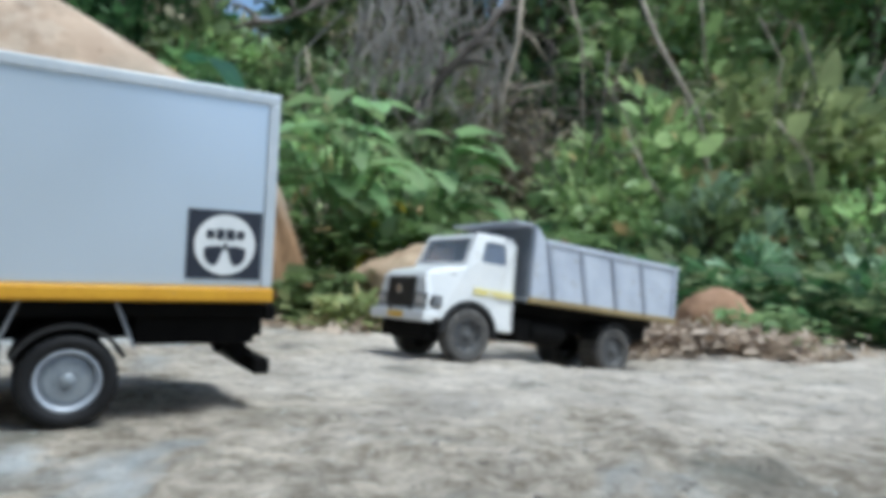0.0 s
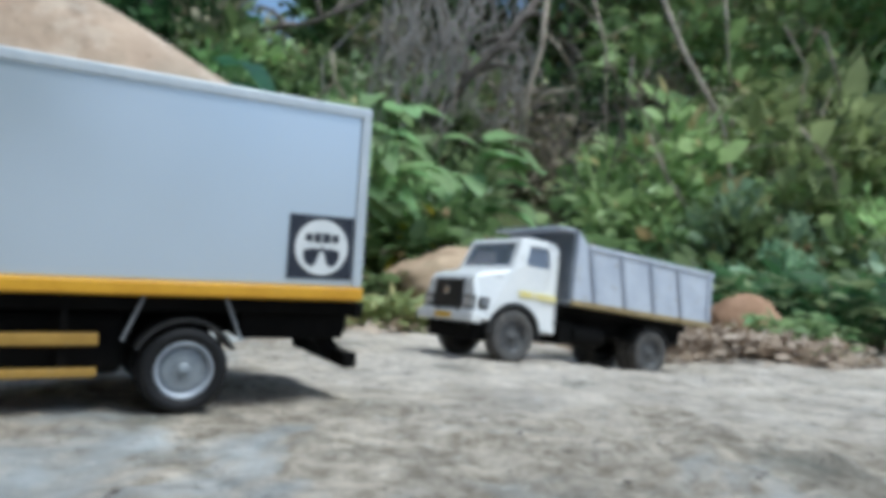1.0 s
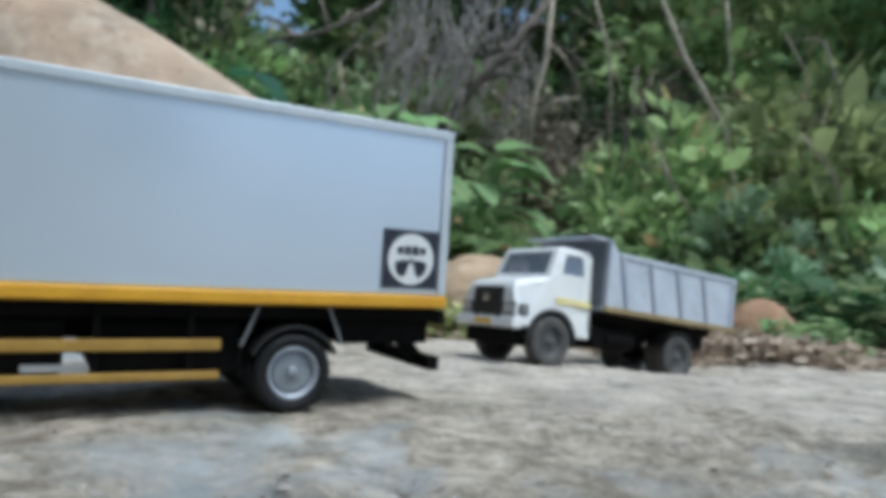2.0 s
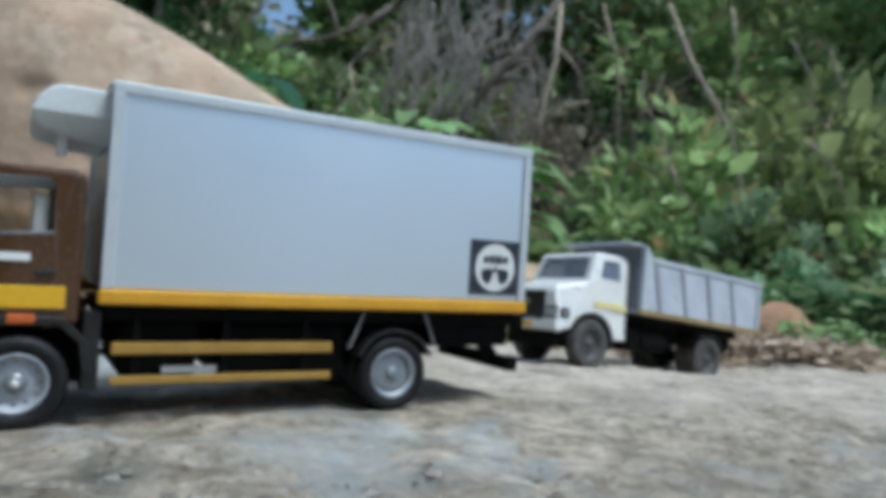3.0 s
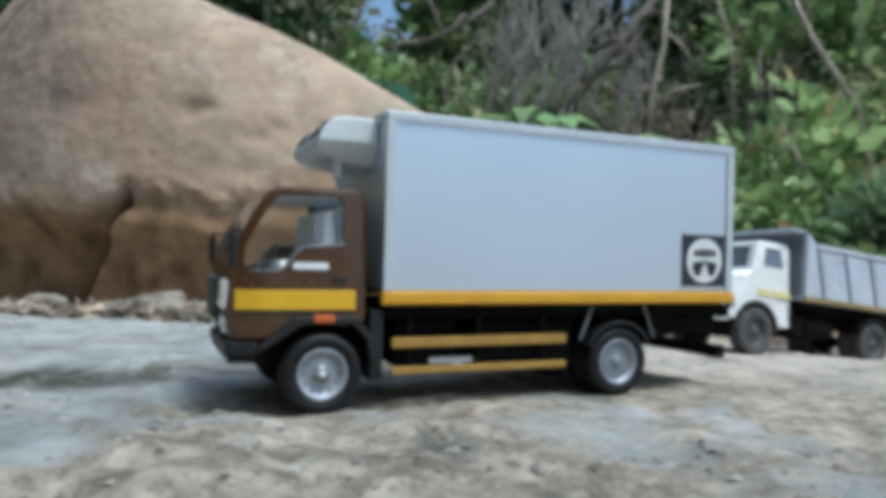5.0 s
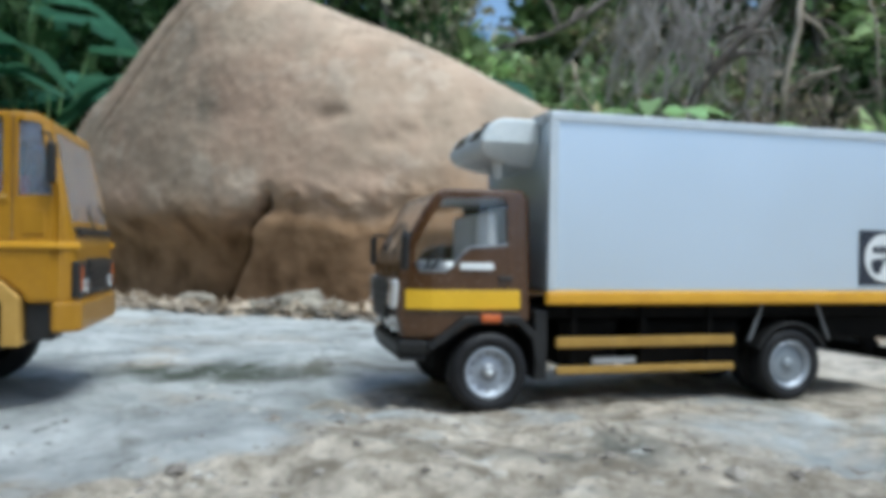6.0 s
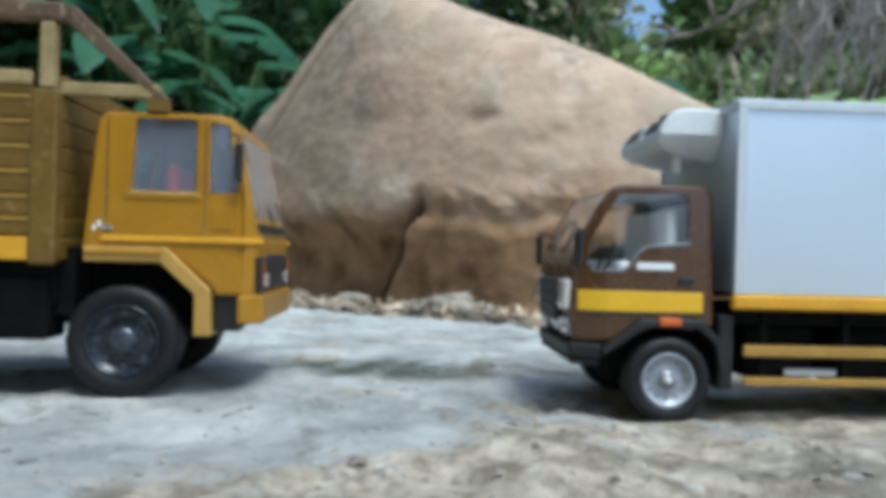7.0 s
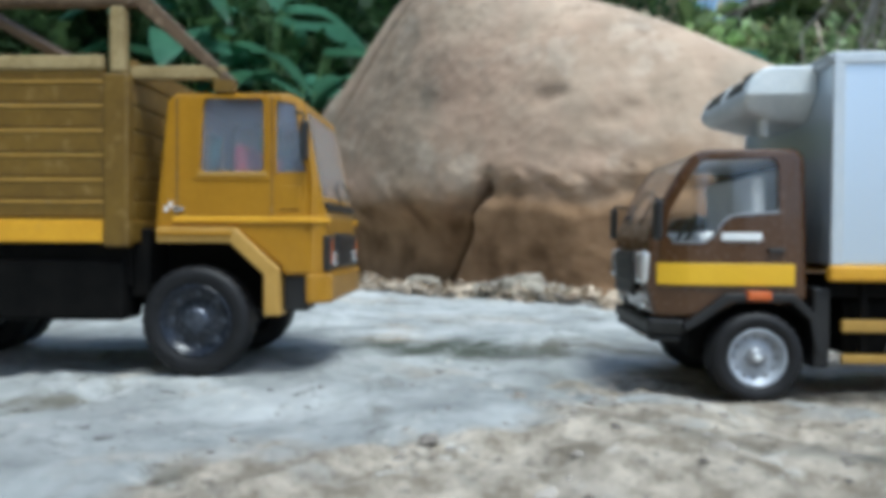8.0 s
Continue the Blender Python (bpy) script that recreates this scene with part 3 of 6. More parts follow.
def boulder_skin():
    """Pale bleached crown, with brown staining and painted overhang shade on the broken lower face."""
    m = ROCK_PALE.copy()
    m.name = "boulder_rock"
    n, l = m.node_tree.nodes, m.node_tree.links
    p = n["Principled BSDF"]
    old = p.inputs["Base Color"].links[0].from_socket
    place, blotch = n.new("ShaderNodeTexCoord"), n.new("ShaderNodeTexNoise")
    blotch.inputs["Scale"].default_value, blotch.inputs["Detail"].default_value, blotch.inputs["Roughness"].default_value = 3.2, 10, 0.68
    l.new(place.outputs["Object"], blotch.inputs["Vector"])
    faded = n.new("ShaderNodeValToRGB")
    for e, at, tone in zip((*faded.color_ramp.elements, faded.color_ramp.elements.new(0.5)), (0.36, 0.64, 0.5), ((0.8, 0.79, 0.75, 1), (1.2, 1.01, 0.9, 1), (1.03, 0.98, 0.93, 1))):
        e.position, e.color = at, tone
    l.new(blotch.outputs["Fac"], faded.inputs["Fac"])
    wash = n.new("ShaderNodeMix")
    wash.data_type, wash.blend_type = "RGBA", "MULTIPLY"
    wash.inputs["Factor"].default_value = 1.0
    l.new(old, wash.inputs["A"])
    l.new(faded.outputs["Color"], wash.inputs["B"])
    old = wash.outputs["Result"]
    co = n.new("ShaderNodeTexCoord")
    for size, fine, low, high, share, tint in ((1.25, 8, 0.5, 0.64, 0.5, (0.21, 0.19, 0.15, 1)), (9.0, 6, 0.62, 0.7, 0.55, (0.17, 0.12, 0.085, 1)), (0.9, 5, 0.5, 0.62, 0.55, (0.53, 0.345, 0.245, 1)), (3.6, 9, 0.55, 0.62, 0.4, (0.6, 0.5, 0.4, 1)), (22.0, 4, 0.63, 0.69, 0.45, (0.15, 0.105, 0.075, 1))):
        mark, limit, lay = n.new("ShaderNodeTexNoise"), n.new("ShaderNodeMapRange"), n.new("ShaderNodeMix")
        mark.inputs["Scale"].default_value, mark.inputs["Detail"].default_value, mark.inputs["Roughness"].default_value = size, fine, 0.65
        shift = n.new("ShaderNodeVectorMath")
        shift.operation = "ADD"
        shift.inputs[1].default_value = (size * 3.1, size, size * 7.7)
        l.new(co.outputs["Object"], shift.inputs[0])
        l.new(shift.outputs["Vector"], mark.inputs["Vector"])
        limit.inputs["From Min"].default_value, limit.inputs["From Max"].default_value, limit.inputs["To Max"].default_value = low, high, share
        l.new(mark.outputs["Fac"], limit.inputs["Value"])
        lay.data_type = "RGBA"
        lay.inputs["B"].default_value = tint
        l.new(limit.outputs["Result"], lay.inputs["Factor"])
        l.new(old, lay.inputs["A"])
        old = lay.outputs["Result"]
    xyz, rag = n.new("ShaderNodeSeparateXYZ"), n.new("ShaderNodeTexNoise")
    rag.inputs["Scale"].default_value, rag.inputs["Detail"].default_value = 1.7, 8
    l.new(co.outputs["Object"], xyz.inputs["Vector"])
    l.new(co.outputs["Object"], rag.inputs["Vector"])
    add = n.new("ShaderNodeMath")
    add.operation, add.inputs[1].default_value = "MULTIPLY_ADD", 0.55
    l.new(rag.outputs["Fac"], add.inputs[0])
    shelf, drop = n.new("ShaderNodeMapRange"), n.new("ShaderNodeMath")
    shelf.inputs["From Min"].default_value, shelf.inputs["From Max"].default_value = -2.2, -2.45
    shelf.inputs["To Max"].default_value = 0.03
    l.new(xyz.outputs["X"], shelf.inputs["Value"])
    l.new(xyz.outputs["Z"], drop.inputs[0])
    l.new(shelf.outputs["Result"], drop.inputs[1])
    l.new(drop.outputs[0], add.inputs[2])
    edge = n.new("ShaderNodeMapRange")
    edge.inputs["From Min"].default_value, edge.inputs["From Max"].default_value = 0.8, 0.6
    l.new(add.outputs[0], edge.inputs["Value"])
    # these tones hold the brown staining and the shade below the ledge
    tone, stain_shade = n.new("ShaderNodeTexNoise"), n.new("ShaderNodeValToRGB")
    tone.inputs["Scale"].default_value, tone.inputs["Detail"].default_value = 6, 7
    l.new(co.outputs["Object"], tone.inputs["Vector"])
    stain_shade.color_ramp.elements[0].color, stain_shade.color_ramp.elements[0].position = (0.15, 0.085, 0.041, 1), 0.34
    stain_shade.color_ramp.elements[1].color, stain_shade.color_ramp.elements[1].position = (0.38, 0.232, 0.128, 1), 0.66
    l.new(tone.outputs["Fac"], stain_shade.inputs["Fac"])
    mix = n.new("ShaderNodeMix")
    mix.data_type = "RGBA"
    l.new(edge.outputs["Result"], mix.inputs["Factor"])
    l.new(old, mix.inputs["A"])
    l.new(stain_shade.outputs["Color"], mix.inputs["B"])
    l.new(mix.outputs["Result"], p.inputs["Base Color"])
    # flaked, layered relief: long shallow ledges over fine pitting
    squash, flake, pit, relief = n.new("ShaderNodeMapping"), n.new("ShaderNodeTexNoise"), n.new("ShaderNodeTexVoronoi"), n.new("ShaderNodeBump")
    squash.inputs["Scale"].default_value = (1.0, 1.0, 2.6)
    squash.inputs["Rotation"].default_value = (0, radians(14), 0)
    flake.noise_type = "RIDGED_MULTIFRACTAL"
    flake.inputs["Scale"].default_value, flake.inputs["Detail"].default_value, flake.inputs["Roughness"].default_value = 2.1, 7, 0.55
    pit.inputs["Scale"].default_value = 16
    l.new(co.outputs["Object"], squash.inputs["Vector"])
    l.new(squash.outputs["Vector"], flake.inputs["Vector"])
    l.new(co.outputs["Object"], pit.inputs["Vector"])
    height = n.new("ShaderNodeMath")
    height.operation, height.inputs[1].default_value = "MULTIPLY_ADD", 0.25
    l.new(pit.outputs["Distance"], height.inputs[0])
    l.new(flake.outputs["Fac"], height.inputs[2])
    relief.inputs["Strength"].default_value, relief.inputs["Distance"].default_value = 0.55, 0.03
    l.new(height.outputs[0], relief.inputs["Height"])
    if p.inputs["Normal"].is_linked:
        l.new(p.inputs["Normal"].links[0].from_socket, relief.inputs["Normal"])
    l.new(relief.outputs["Normal"], p.inputs["Normal"])
    return m


def lump(name, at, size, material, seed, turn=0, rough=0.18, detail=4, square=0.8):
    """A rounded, uneven rock."""
    bm = bmesh.new()
    bmesh.ops.create_icosphere(bm, subdivisions=detail, radius=1)
    off = Vector((seed * 3.7, seed * 1.3, seed * 7.1))
    for v in bm.verts:
        c = Vector([math.copysign(abs(q) ** square, q) for q in v.co])
        c *= 1 + rough * noise.fractal(v.co * 1.3 + off, 0.9, 2.0, 4) + rough * 0.25 * noise.fractal(v.co * 5 + off, 0.8, 2.0, 3)
        v.co = Vector((c.x * size[0], c.y * size[1], c.z * size[2]))
    ob = part(name, bm, material, smooth=True)
    ob.matrix_basis = pose(*at, 0, 0, turn)
    return ob


great_boulder()
tagged(lump("boulder", (0.0, 3.55, -0.02), (0.49, 0.42, 0.26), ROCK_TAN, 3, 5, 0.14, 5, 0.85), "rounded tan boulder half sunk among weeds", "boulder")
tagged(lump("boulder", (1.13, 3.1, -0.05), (0.165, 0.14, 0.17), ROCK_RUST, 5, 20, 0.15, 4, 0.9), "small rusty orange boulder beside weeds", "boulder")


# ---- plants ----
def leaf_mesh(roots, ways, lengths, widths, rng, lift=0.5):
    """Many small folded leaves, each a keeled diamond."""
    n = len(roots)
    ways = ways / np.linalg.norm(ways, axis=1)[:, None]
    up = np.tile((0.0, 0.0, 1.0), (n, 1)) * lift + rng.normal(size=(n, 3)) * 0.45
    side = np.cross(ways, up)
    side /= np.linalg.norm(side, axis=1)[:, None] + 1e-9
    face = np.cross(side, ways)
    L, W = lengths[:, None], widths[:, None]
    bend = rng.uniform(0.05, 0.3, (n, 1)) * L
    keel = roots + ways * L * 0.5 - face * W * 0.12
    quarter = roots + ways * L * 0.3
    tip = roots + ways * L - face * bend
    far = roots + ways * L * 0.68 - face * bend * 0.3
    vs = np.stack([roots, quarter + side * W * 0.5, quarter - side * W * 0.5, keel, far + side * W * 0.36, far - side * W * 0.36, tip], 1).reshape(-1, 3)
    pat = np.array([(0, 3, 1), (0, 2, 3), (1, 3, 4), (2, 5, 3), (3, 6, 4), (3, 5, 6)])
    fs = (pat[None] + (np.arange(n) * 7)[:, None, None]).reshape(-1, 3)
    return vs.tolist(), fs.tolist()


def shrub(name, material, seed, radius, leaves, length, label, tall=1.0, clumps=26, group="hillside shrubs", stems=3):
    rng = np.random.default_rng(seed)
    ob = thing(name, Matrix(), label, "shrub", group)
    spots = rng.normal(size=(clumps, 3))
    spots /= np.linalg.norm(spots, axis=1)[:, None]
    spots *= (rng.uniform(0.25, 1.0, (clumps, 1)) ** 0.5) * radius
    spots[:, 2] = (spots[:, 2] * 0.9 + radius * 0.75) * tall
    spots[:, 2] = np.maximum(spots[:, 2], 0.05)
    which = rng.integers(0, clumps, leaves)
    roots = spots[which] + rng.normal(size=(leaves, 3)) * radius * 0.17
    ways = roots - np.array((0, 0, radius * 0.5 * tall)) + rng.normal(size=(leaves, 3)) * radius * 0.5
    ways[:, 2] -= radius * 0.25
    ll = length * np.clip(np.exp(rng.normal(size=leaves) * 0.42 - 0.12), 0.35, 2.1)
    vs, fs = leaf_mesh(roots, ways, ll, ll * rng.uniform(0.35, 0.65, leaves), rng)
    raw("foliage", vs, fs, material, ob)
    bm = bmesh.new()
    for s in spots[::stems]:
        mid = (s[0] * 0.35 + rng.normal() * 0.06, s[1] * 0.35, s[2] * 0.55)
        end = s * 1.25 if stems == 1 else s
        tube([(0, 0, -0.1), mid, tuple(s), tuple(end)] if stems == 1 else [(0, 0, -0.1), mid, tuple(s)], [0.024 * radius, 0.018 * radius, 0.012 * radius, 0.006 * radius][:4 if stems == 1 else 3], bm, 5)
    part("woody_base", bm, VINE if stems == 1 else BARK, ob)
    return ob


def tree(name, material, seed, height, spread, leaves, length, label):
    rng = np.random.default_rng(seed)
    ob = thing(name, Matrix(), label, "tree", "hillside trees")
    bm = bmesh.new()
    lean = rng.normal(size=2) * 0.15 * height
    trunk = [(lean[0] * k * k, lean[1] * k * k, height * k - 0.1) for k in (0, 0.2, 0.45, 0.7, 1.0)]
    tube(trunk, [0.07, 0.06, 0.05, 0.035, 0.012], bm, 9)
    ends = []
    for _ in range(15):
        k = rng.uniform(0.3, 1.0)
        a = rng.uniform(0, 6.28)
        reach = spread * rng.uniform(0.4, 1.0)
        p = np.array((lean[0] * k * k, lean[1] * k * k, height * k))
        q = p + np.array((math.cos(a) * reach, math.sin(a) * reach, rng.uniform(-0.1, 0.5) * spread))
        m = (p + q) / 2 + np.array((0, 0, 0.12 * spread))
        tube([tuple(p), tuple(m), tuple(q)], [0.024, 0.016, 0.006], bm, 6)
        ends += [q, m * 0.4 + q * 0.6, m]
    part("trunk", bm, BARK, ob)
    ends = np.array(ends)
    roots = ends[rng.integers(0, len(ends), leaves)] + rng.normal(size=(leaves, 3)) * spread * 0.17
    ways = rng.normal(size=(leaves, 3)) + np.array((0, 0, -0.5))
    ll = length * rng.uniform(0.5, 1.3, leaves)
    vs, fs = leaf_mesh(roots, ways, ll, ll * rng.uniform(0.35, 0.55, leaves), rng)
    raw("crown", vs, fs, material, ob)
    return ob


def blade(at, way, length, width, droop, bm, rows=9, cols=4, heart=0.0, fold=0.15):
    """One large leaf with a keel, curving over."""
    at, way = Vector(at), Vector(way).normalized()
    side = way.cross(Vector((0, 0, 1)))
    side = side.normalized() if side.length > 1e-3 else Vector((1, 0, 0))
    face = side.cross(way)
    grid = []
    for i in range(rows + 1):
        u = i / rows
        wide = width * 0.5 * (math.sin(math.pi * min(1, u * (0.97 - heart * 0.2) + heart * 0.22 + 0.02)) ** 0.8)
        mid = at + way * (length * u) - Vector((0, 0, 1)) * droop * length * u * u
        grid.append([bm.verts.new(mid + side * wide * v + face * abs(v) * wide * fold + face * 0.02 * length * math.sin(9 * u + 3 * v)) for v in np.linspace(-1, 1, cols + 1)])
    for a, b in zip(grid, grid[1:]):
        for k in range(cols):
            bm.faces.new((a[k], a[k + 1], b[k + 1], b[k]))
    return bm


def broad_plant(at, leaves, material, label, name="broad_leaf_plant", stalk=0.012):
    """leaves: (base offset, height, heading, length, width, droop)."""
    ob = thing(name, pose(*at), label, "plant")
    for out, high, head, length, width, droop in leaves:
        a = radians(head)
        tipx, tipy = math.cos(a) * out, math.sin(a) * out
        part("stalk", tube([(0, 0, -0.05), (tipx * 0.35, tipy * 0.35, high * 0.6), (tipx, tipy, high)], [stalk, stalk * 0.8, stalk * 0.5], None, 6), LEAF_BROAD, ob)
        part("leaf", blade((tipx, tipy, high), (math.cos(a), math.sin(a), 0.25), length, width, droop, bmesh.new(), heart=0.6), material, ob, smooth=True)
    return ob


def put(proto, used, m):
    """The first planting of a kind is the kind itself, the rest are copies."""
    if proto.name in used:
        return copy_thing(proto, m)
    used.add(proto.name)
    proto.matrix_basis = m
    return proto


def size_pose(x, y, z, turn, s):
    return pose(x, y, z, 0, 0, turn) @ Matrix.Diagonal((s, s, s, 1))


SKY_GAPS = ((-0.235, 0.32, 0.44),)  # camera sight line kept open to the sky: slopes, sideways and up, and width
used = set()
KINDS = {
    "mid": [shrub("shrub", LEAF, 11 + i, 0.8, 1250, 0.18, "leafy green shrub on the overgrown hillside") for i in range(3)],
    "grey": [shrub("shrub", LEAF_GREY, 31 + i, 0.8, 1200, 0.18, "grey-green broad-leaved shrub on the overgrown hillside") for i in range(2)],
    "bright": [shrub("shrub", LEAF_BRIGHT, 41 + i, 0.8, 1500, 0.155, "yellow-green shrub on the overgrown hillside") for i in range(2)],
    "blue": [shrub("shrub", LEAF_BLUE, 81 + i, 0.8, 900, 0.2, "blue-green shrub with large soft leaves on the hillside") for i in range(3)],
    "dry": [shrub("shrub", LEAF_DEAD, 91 + i, 0.8, 620, 0.13, "withered brown shrub of bare twigs on the hillside", clumps=40, stems=1) for i in range(2)],
    "deep": [shrub("shrub", LEAF_SHADED, 51 + i, 0.8, 1100, 0.18, "green shrub with hillside shade put into its leaf colour") for i in range(2)],
}
TREES = [tree("tree", LEAF_BRIGHT, 71, 3.2, 1.3, 2600, 0.15, "slender tree with yellow-green leaves on the hill"),
         tree("tree", LEAF, 72, 3.4, 1.4, 2600, 0.16, "slender tree with green leaves on the hill"),
         tree("tree", LEAF_GREY, 73, 3.0, 1.3, 2400, 0.16, "slender tree with grey-green leaves on the hill")]


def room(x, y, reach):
    """How large a shrub may be there: those across the camera's line to the sky stay low."""
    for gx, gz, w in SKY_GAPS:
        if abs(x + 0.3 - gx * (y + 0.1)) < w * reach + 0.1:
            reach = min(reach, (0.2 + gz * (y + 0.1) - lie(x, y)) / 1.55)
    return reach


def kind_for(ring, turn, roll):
    """Which shrub grows at that bearing, in degrees: dark leaves that paint in a shaded hollow in the middle, withered
    growth over it, pale leaves to the east.
    """
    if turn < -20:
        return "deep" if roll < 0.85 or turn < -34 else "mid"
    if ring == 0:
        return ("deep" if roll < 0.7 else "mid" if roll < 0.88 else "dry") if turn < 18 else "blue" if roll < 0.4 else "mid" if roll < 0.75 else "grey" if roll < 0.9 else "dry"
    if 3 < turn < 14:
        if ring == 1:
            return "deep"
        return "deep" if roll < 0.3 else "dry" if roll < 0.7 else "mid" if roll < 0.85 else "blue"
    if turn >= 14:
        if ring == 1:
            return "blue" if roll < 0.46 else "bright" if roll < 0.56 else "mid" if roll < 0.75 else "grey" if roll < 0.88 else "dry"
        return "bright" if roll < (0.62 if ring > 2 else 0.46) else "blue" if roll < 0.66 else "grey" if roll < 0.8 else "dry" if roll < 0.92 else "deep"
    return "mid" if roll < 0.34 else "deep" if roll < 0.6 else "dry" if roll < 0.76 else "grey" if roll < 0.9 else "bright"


rng = np.random.default_rng(5)
for ring, (near, far, count, s0, s1) in enumerate(((5.6, 6.8, 36, 0.45, 0.85), (6.8, 8.6, 66, 0.7, 1.2), (8.6, 10.6, 96, 0.9, 1.5), (10.6, 13.5, 90, 1.2, 1.8), (13.5, 17.0, 84, 1.7, 2.3))):
    for k in range(count):
        turn = -72 + 118 * (k + rng.uniform(0.1, 0.9)) / count
        az = radians(turn)
        r = rng.uniform(near, far) * (0.72 if turn < -42 else 1.0)
        x, y = -0.3 + r * math.sin(az), -0.1 + r * math.cos(az)
        roll, big = rng.uniform(), rng.uniform(s0, s1)
        if y < 4.6 and x > -4.0:
            continue
        if ring == 1 and 2 < turn < 13:
            if roll < 0.6:
                continue
            big *= 0.6
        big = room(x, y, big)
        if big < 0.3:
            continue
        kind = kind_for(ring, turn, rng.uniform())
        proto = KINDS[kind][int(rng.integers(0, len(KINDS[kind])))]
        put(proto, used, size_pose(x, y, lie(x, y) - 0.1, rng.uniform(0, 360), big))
for k in range(16):
    az = radians(-70 + 116 * (k + rng.uniform(0.1, 0.9)) / 16)
    r = rng.uniform(10.5, 13.0) * (0.75 if az < radians(-42) else 1.0)
    x, y = -0.3 + r * math.sin(az), -0.1 + r * math.cos(az)
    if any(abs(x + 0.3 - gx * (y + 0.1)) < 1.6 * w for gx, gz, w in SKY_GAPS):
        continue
    put(TREES[k % 3], used, size_pose(x, y, lie(x, y) - 0.1, rng.uniform(0, 360), rng.uniform(0.85, 1.25)))

for x, y, proto, big in ((0.36, 11.8, 2, 1.15), (0.96, 11.6, 1, 1.15), (1.9, 12.4, 0, 1.2)):
    put(TREES[proto], used, size_pose(x, y, lie(x, y) - 0.1, 70 * proto, big))

# large-leaved plants close behind the boulders
broad_plant((-0.68, 4.35, -0.13), [(0.22, 1.16, -60, 0.36, 0.2, 0.5), (0.2, 1.02, -125, 0.38, 0.21, 0.5), (0.26, 0.82, -40, 0.42, 0.25, 0.6), (0.2, 0.76, -145, 0.42, 0.25, 0.6), (0.16, 1.2, -10, 0.32, 0.16, 0.45), (0.12, 1.22, 175, 0.34, 0.17, 0.45), (0.05, 1.26, -95, 0.3, 0.15, 0.7), (0.08, 1.24, 60, 0.3, 0.15, 0.5), (0.18, 0.95, 200, 0.4, 0.22, 0.35), (0.25, 0.85, -25, 0.36, 0.2, 0.6), (0.1, 1.0, -80, 0.36, 0.22, 0.5), (0.15, 0.7, 190, 0.34, 0.2, 0.4), (0.1, 0.62, -60, 0.32, 0.2, 0.5)], LEAF_BROAD, "soft light green broad-leaved plant behind the rounded boulder")
for x, y, seed in ((-0.85, 4.7, 1), (-0.2, 4.75, 2), (-0.5, 5.2, 3)):
    rng = np.random.default_rng(60 + seed)
    broad_plant((x, y, lie(x, y)), [(0.3 * rng.uniform(0.3, 1.2), rng.uniform(0.4, 1.2), rng.uniform(180, 360), rng.uniform(0.3, 0.48), rng.uniform(0.18, 0.28), rng.uniform(0.3, 0.8)) for _ in range(15)], LEAF_BROAD, "soft light green broad-leaved plant among the shrubs")
broad_plant((-0.24, 4.5, -0.13), [(0.04, 0.6, 4, 0.3, 0.13, 0.25), (0.05, 0.54, 170, 0.26, 0.12, 0.4), (0.08, 0.5, -70, 0.26, 0.13, 0.5), (0.1, 0.64, 60, 0.24, 0.11, 0.3), (0.06, 0.66, -35, 0.24, 0.1, 0.5), (0.05, 0.62, 215, 0.22, 0.1, 0.5)], LEAF_BROAD, "low green plant with soft broad leaves")
broad_plant((-0.42, 4.1, -0.13), [(0.06, 0.62, 60, 0.2, 0.07, 0.5), (0.03, 0.5, 110, 0.22, 0.07, 0.7), (0.05, 0.4, 20, 0.2, 0.07, 0.8), (0.02, 0.3, 240, 0.2, 0.06, 0.6)], LEAF_YELLOW, "yellowing young plant beside the rounded boulder", stalk=0.006)
broad_plant((0.62, 3.1, -0.13), [(0.05, 0.2, -60, 0.15, 0.09, 0.5), (0.06, 0.24, 200, 0.15, 0.09, 0.5), (0.05, 0.26, 20, 0.14, 0.09, 0.4), (0.04, 0.14, 120, 0.12, 0.07, 0.4)], LEAF_BROAD, "small soft-leaved green weed by the rubble", stalk=0.004)
broad_plant((1.2, 2.86, -0.12), [(0.05, 0.12, -60, 0.14, 0.08, 0.5), (0.07, 0.16, 200, 0.14, 0.08, 0.5), (0.05, 0.18, 20, 0.14, 0.08, 0.4), (0.04, 0.1, 120, 0.12, 0.07, 0.4)], LEAF_BROAD, "small soft-leaved green weed by the rubble", stalk=0.004)
for (x, y, z, seed) in ((-4.7, 3.55, 0.0, 1), (-5.2, 3.1, 0.0, 2), (-4.3, 4.3, 0.0, 3), (-2.3, 5.6, -0.13, 4), (-5.4, 3.9, 0.2, 5), (-5.8, 2.9, 0.2, 6), (-3.6, 4.7, 0.2, 7)):
    rng = np.random.default_rng(seed)
    broad_plant((x, y, lie(x, y)), [(0.25 * rng.uniform(0.6, 1.4), rng.uniform(0.8, 1.75), rng.uniform(0, 360), rng.uniform(0.6, 1.0), rng.uniform(0.22, 0.38), rng.uniform(0.4, 0.9)) for _ in range(17)], LEAF_PALM, "tall plant with long drooping dark green leaves behind the boulder", "long_leaf_plant")


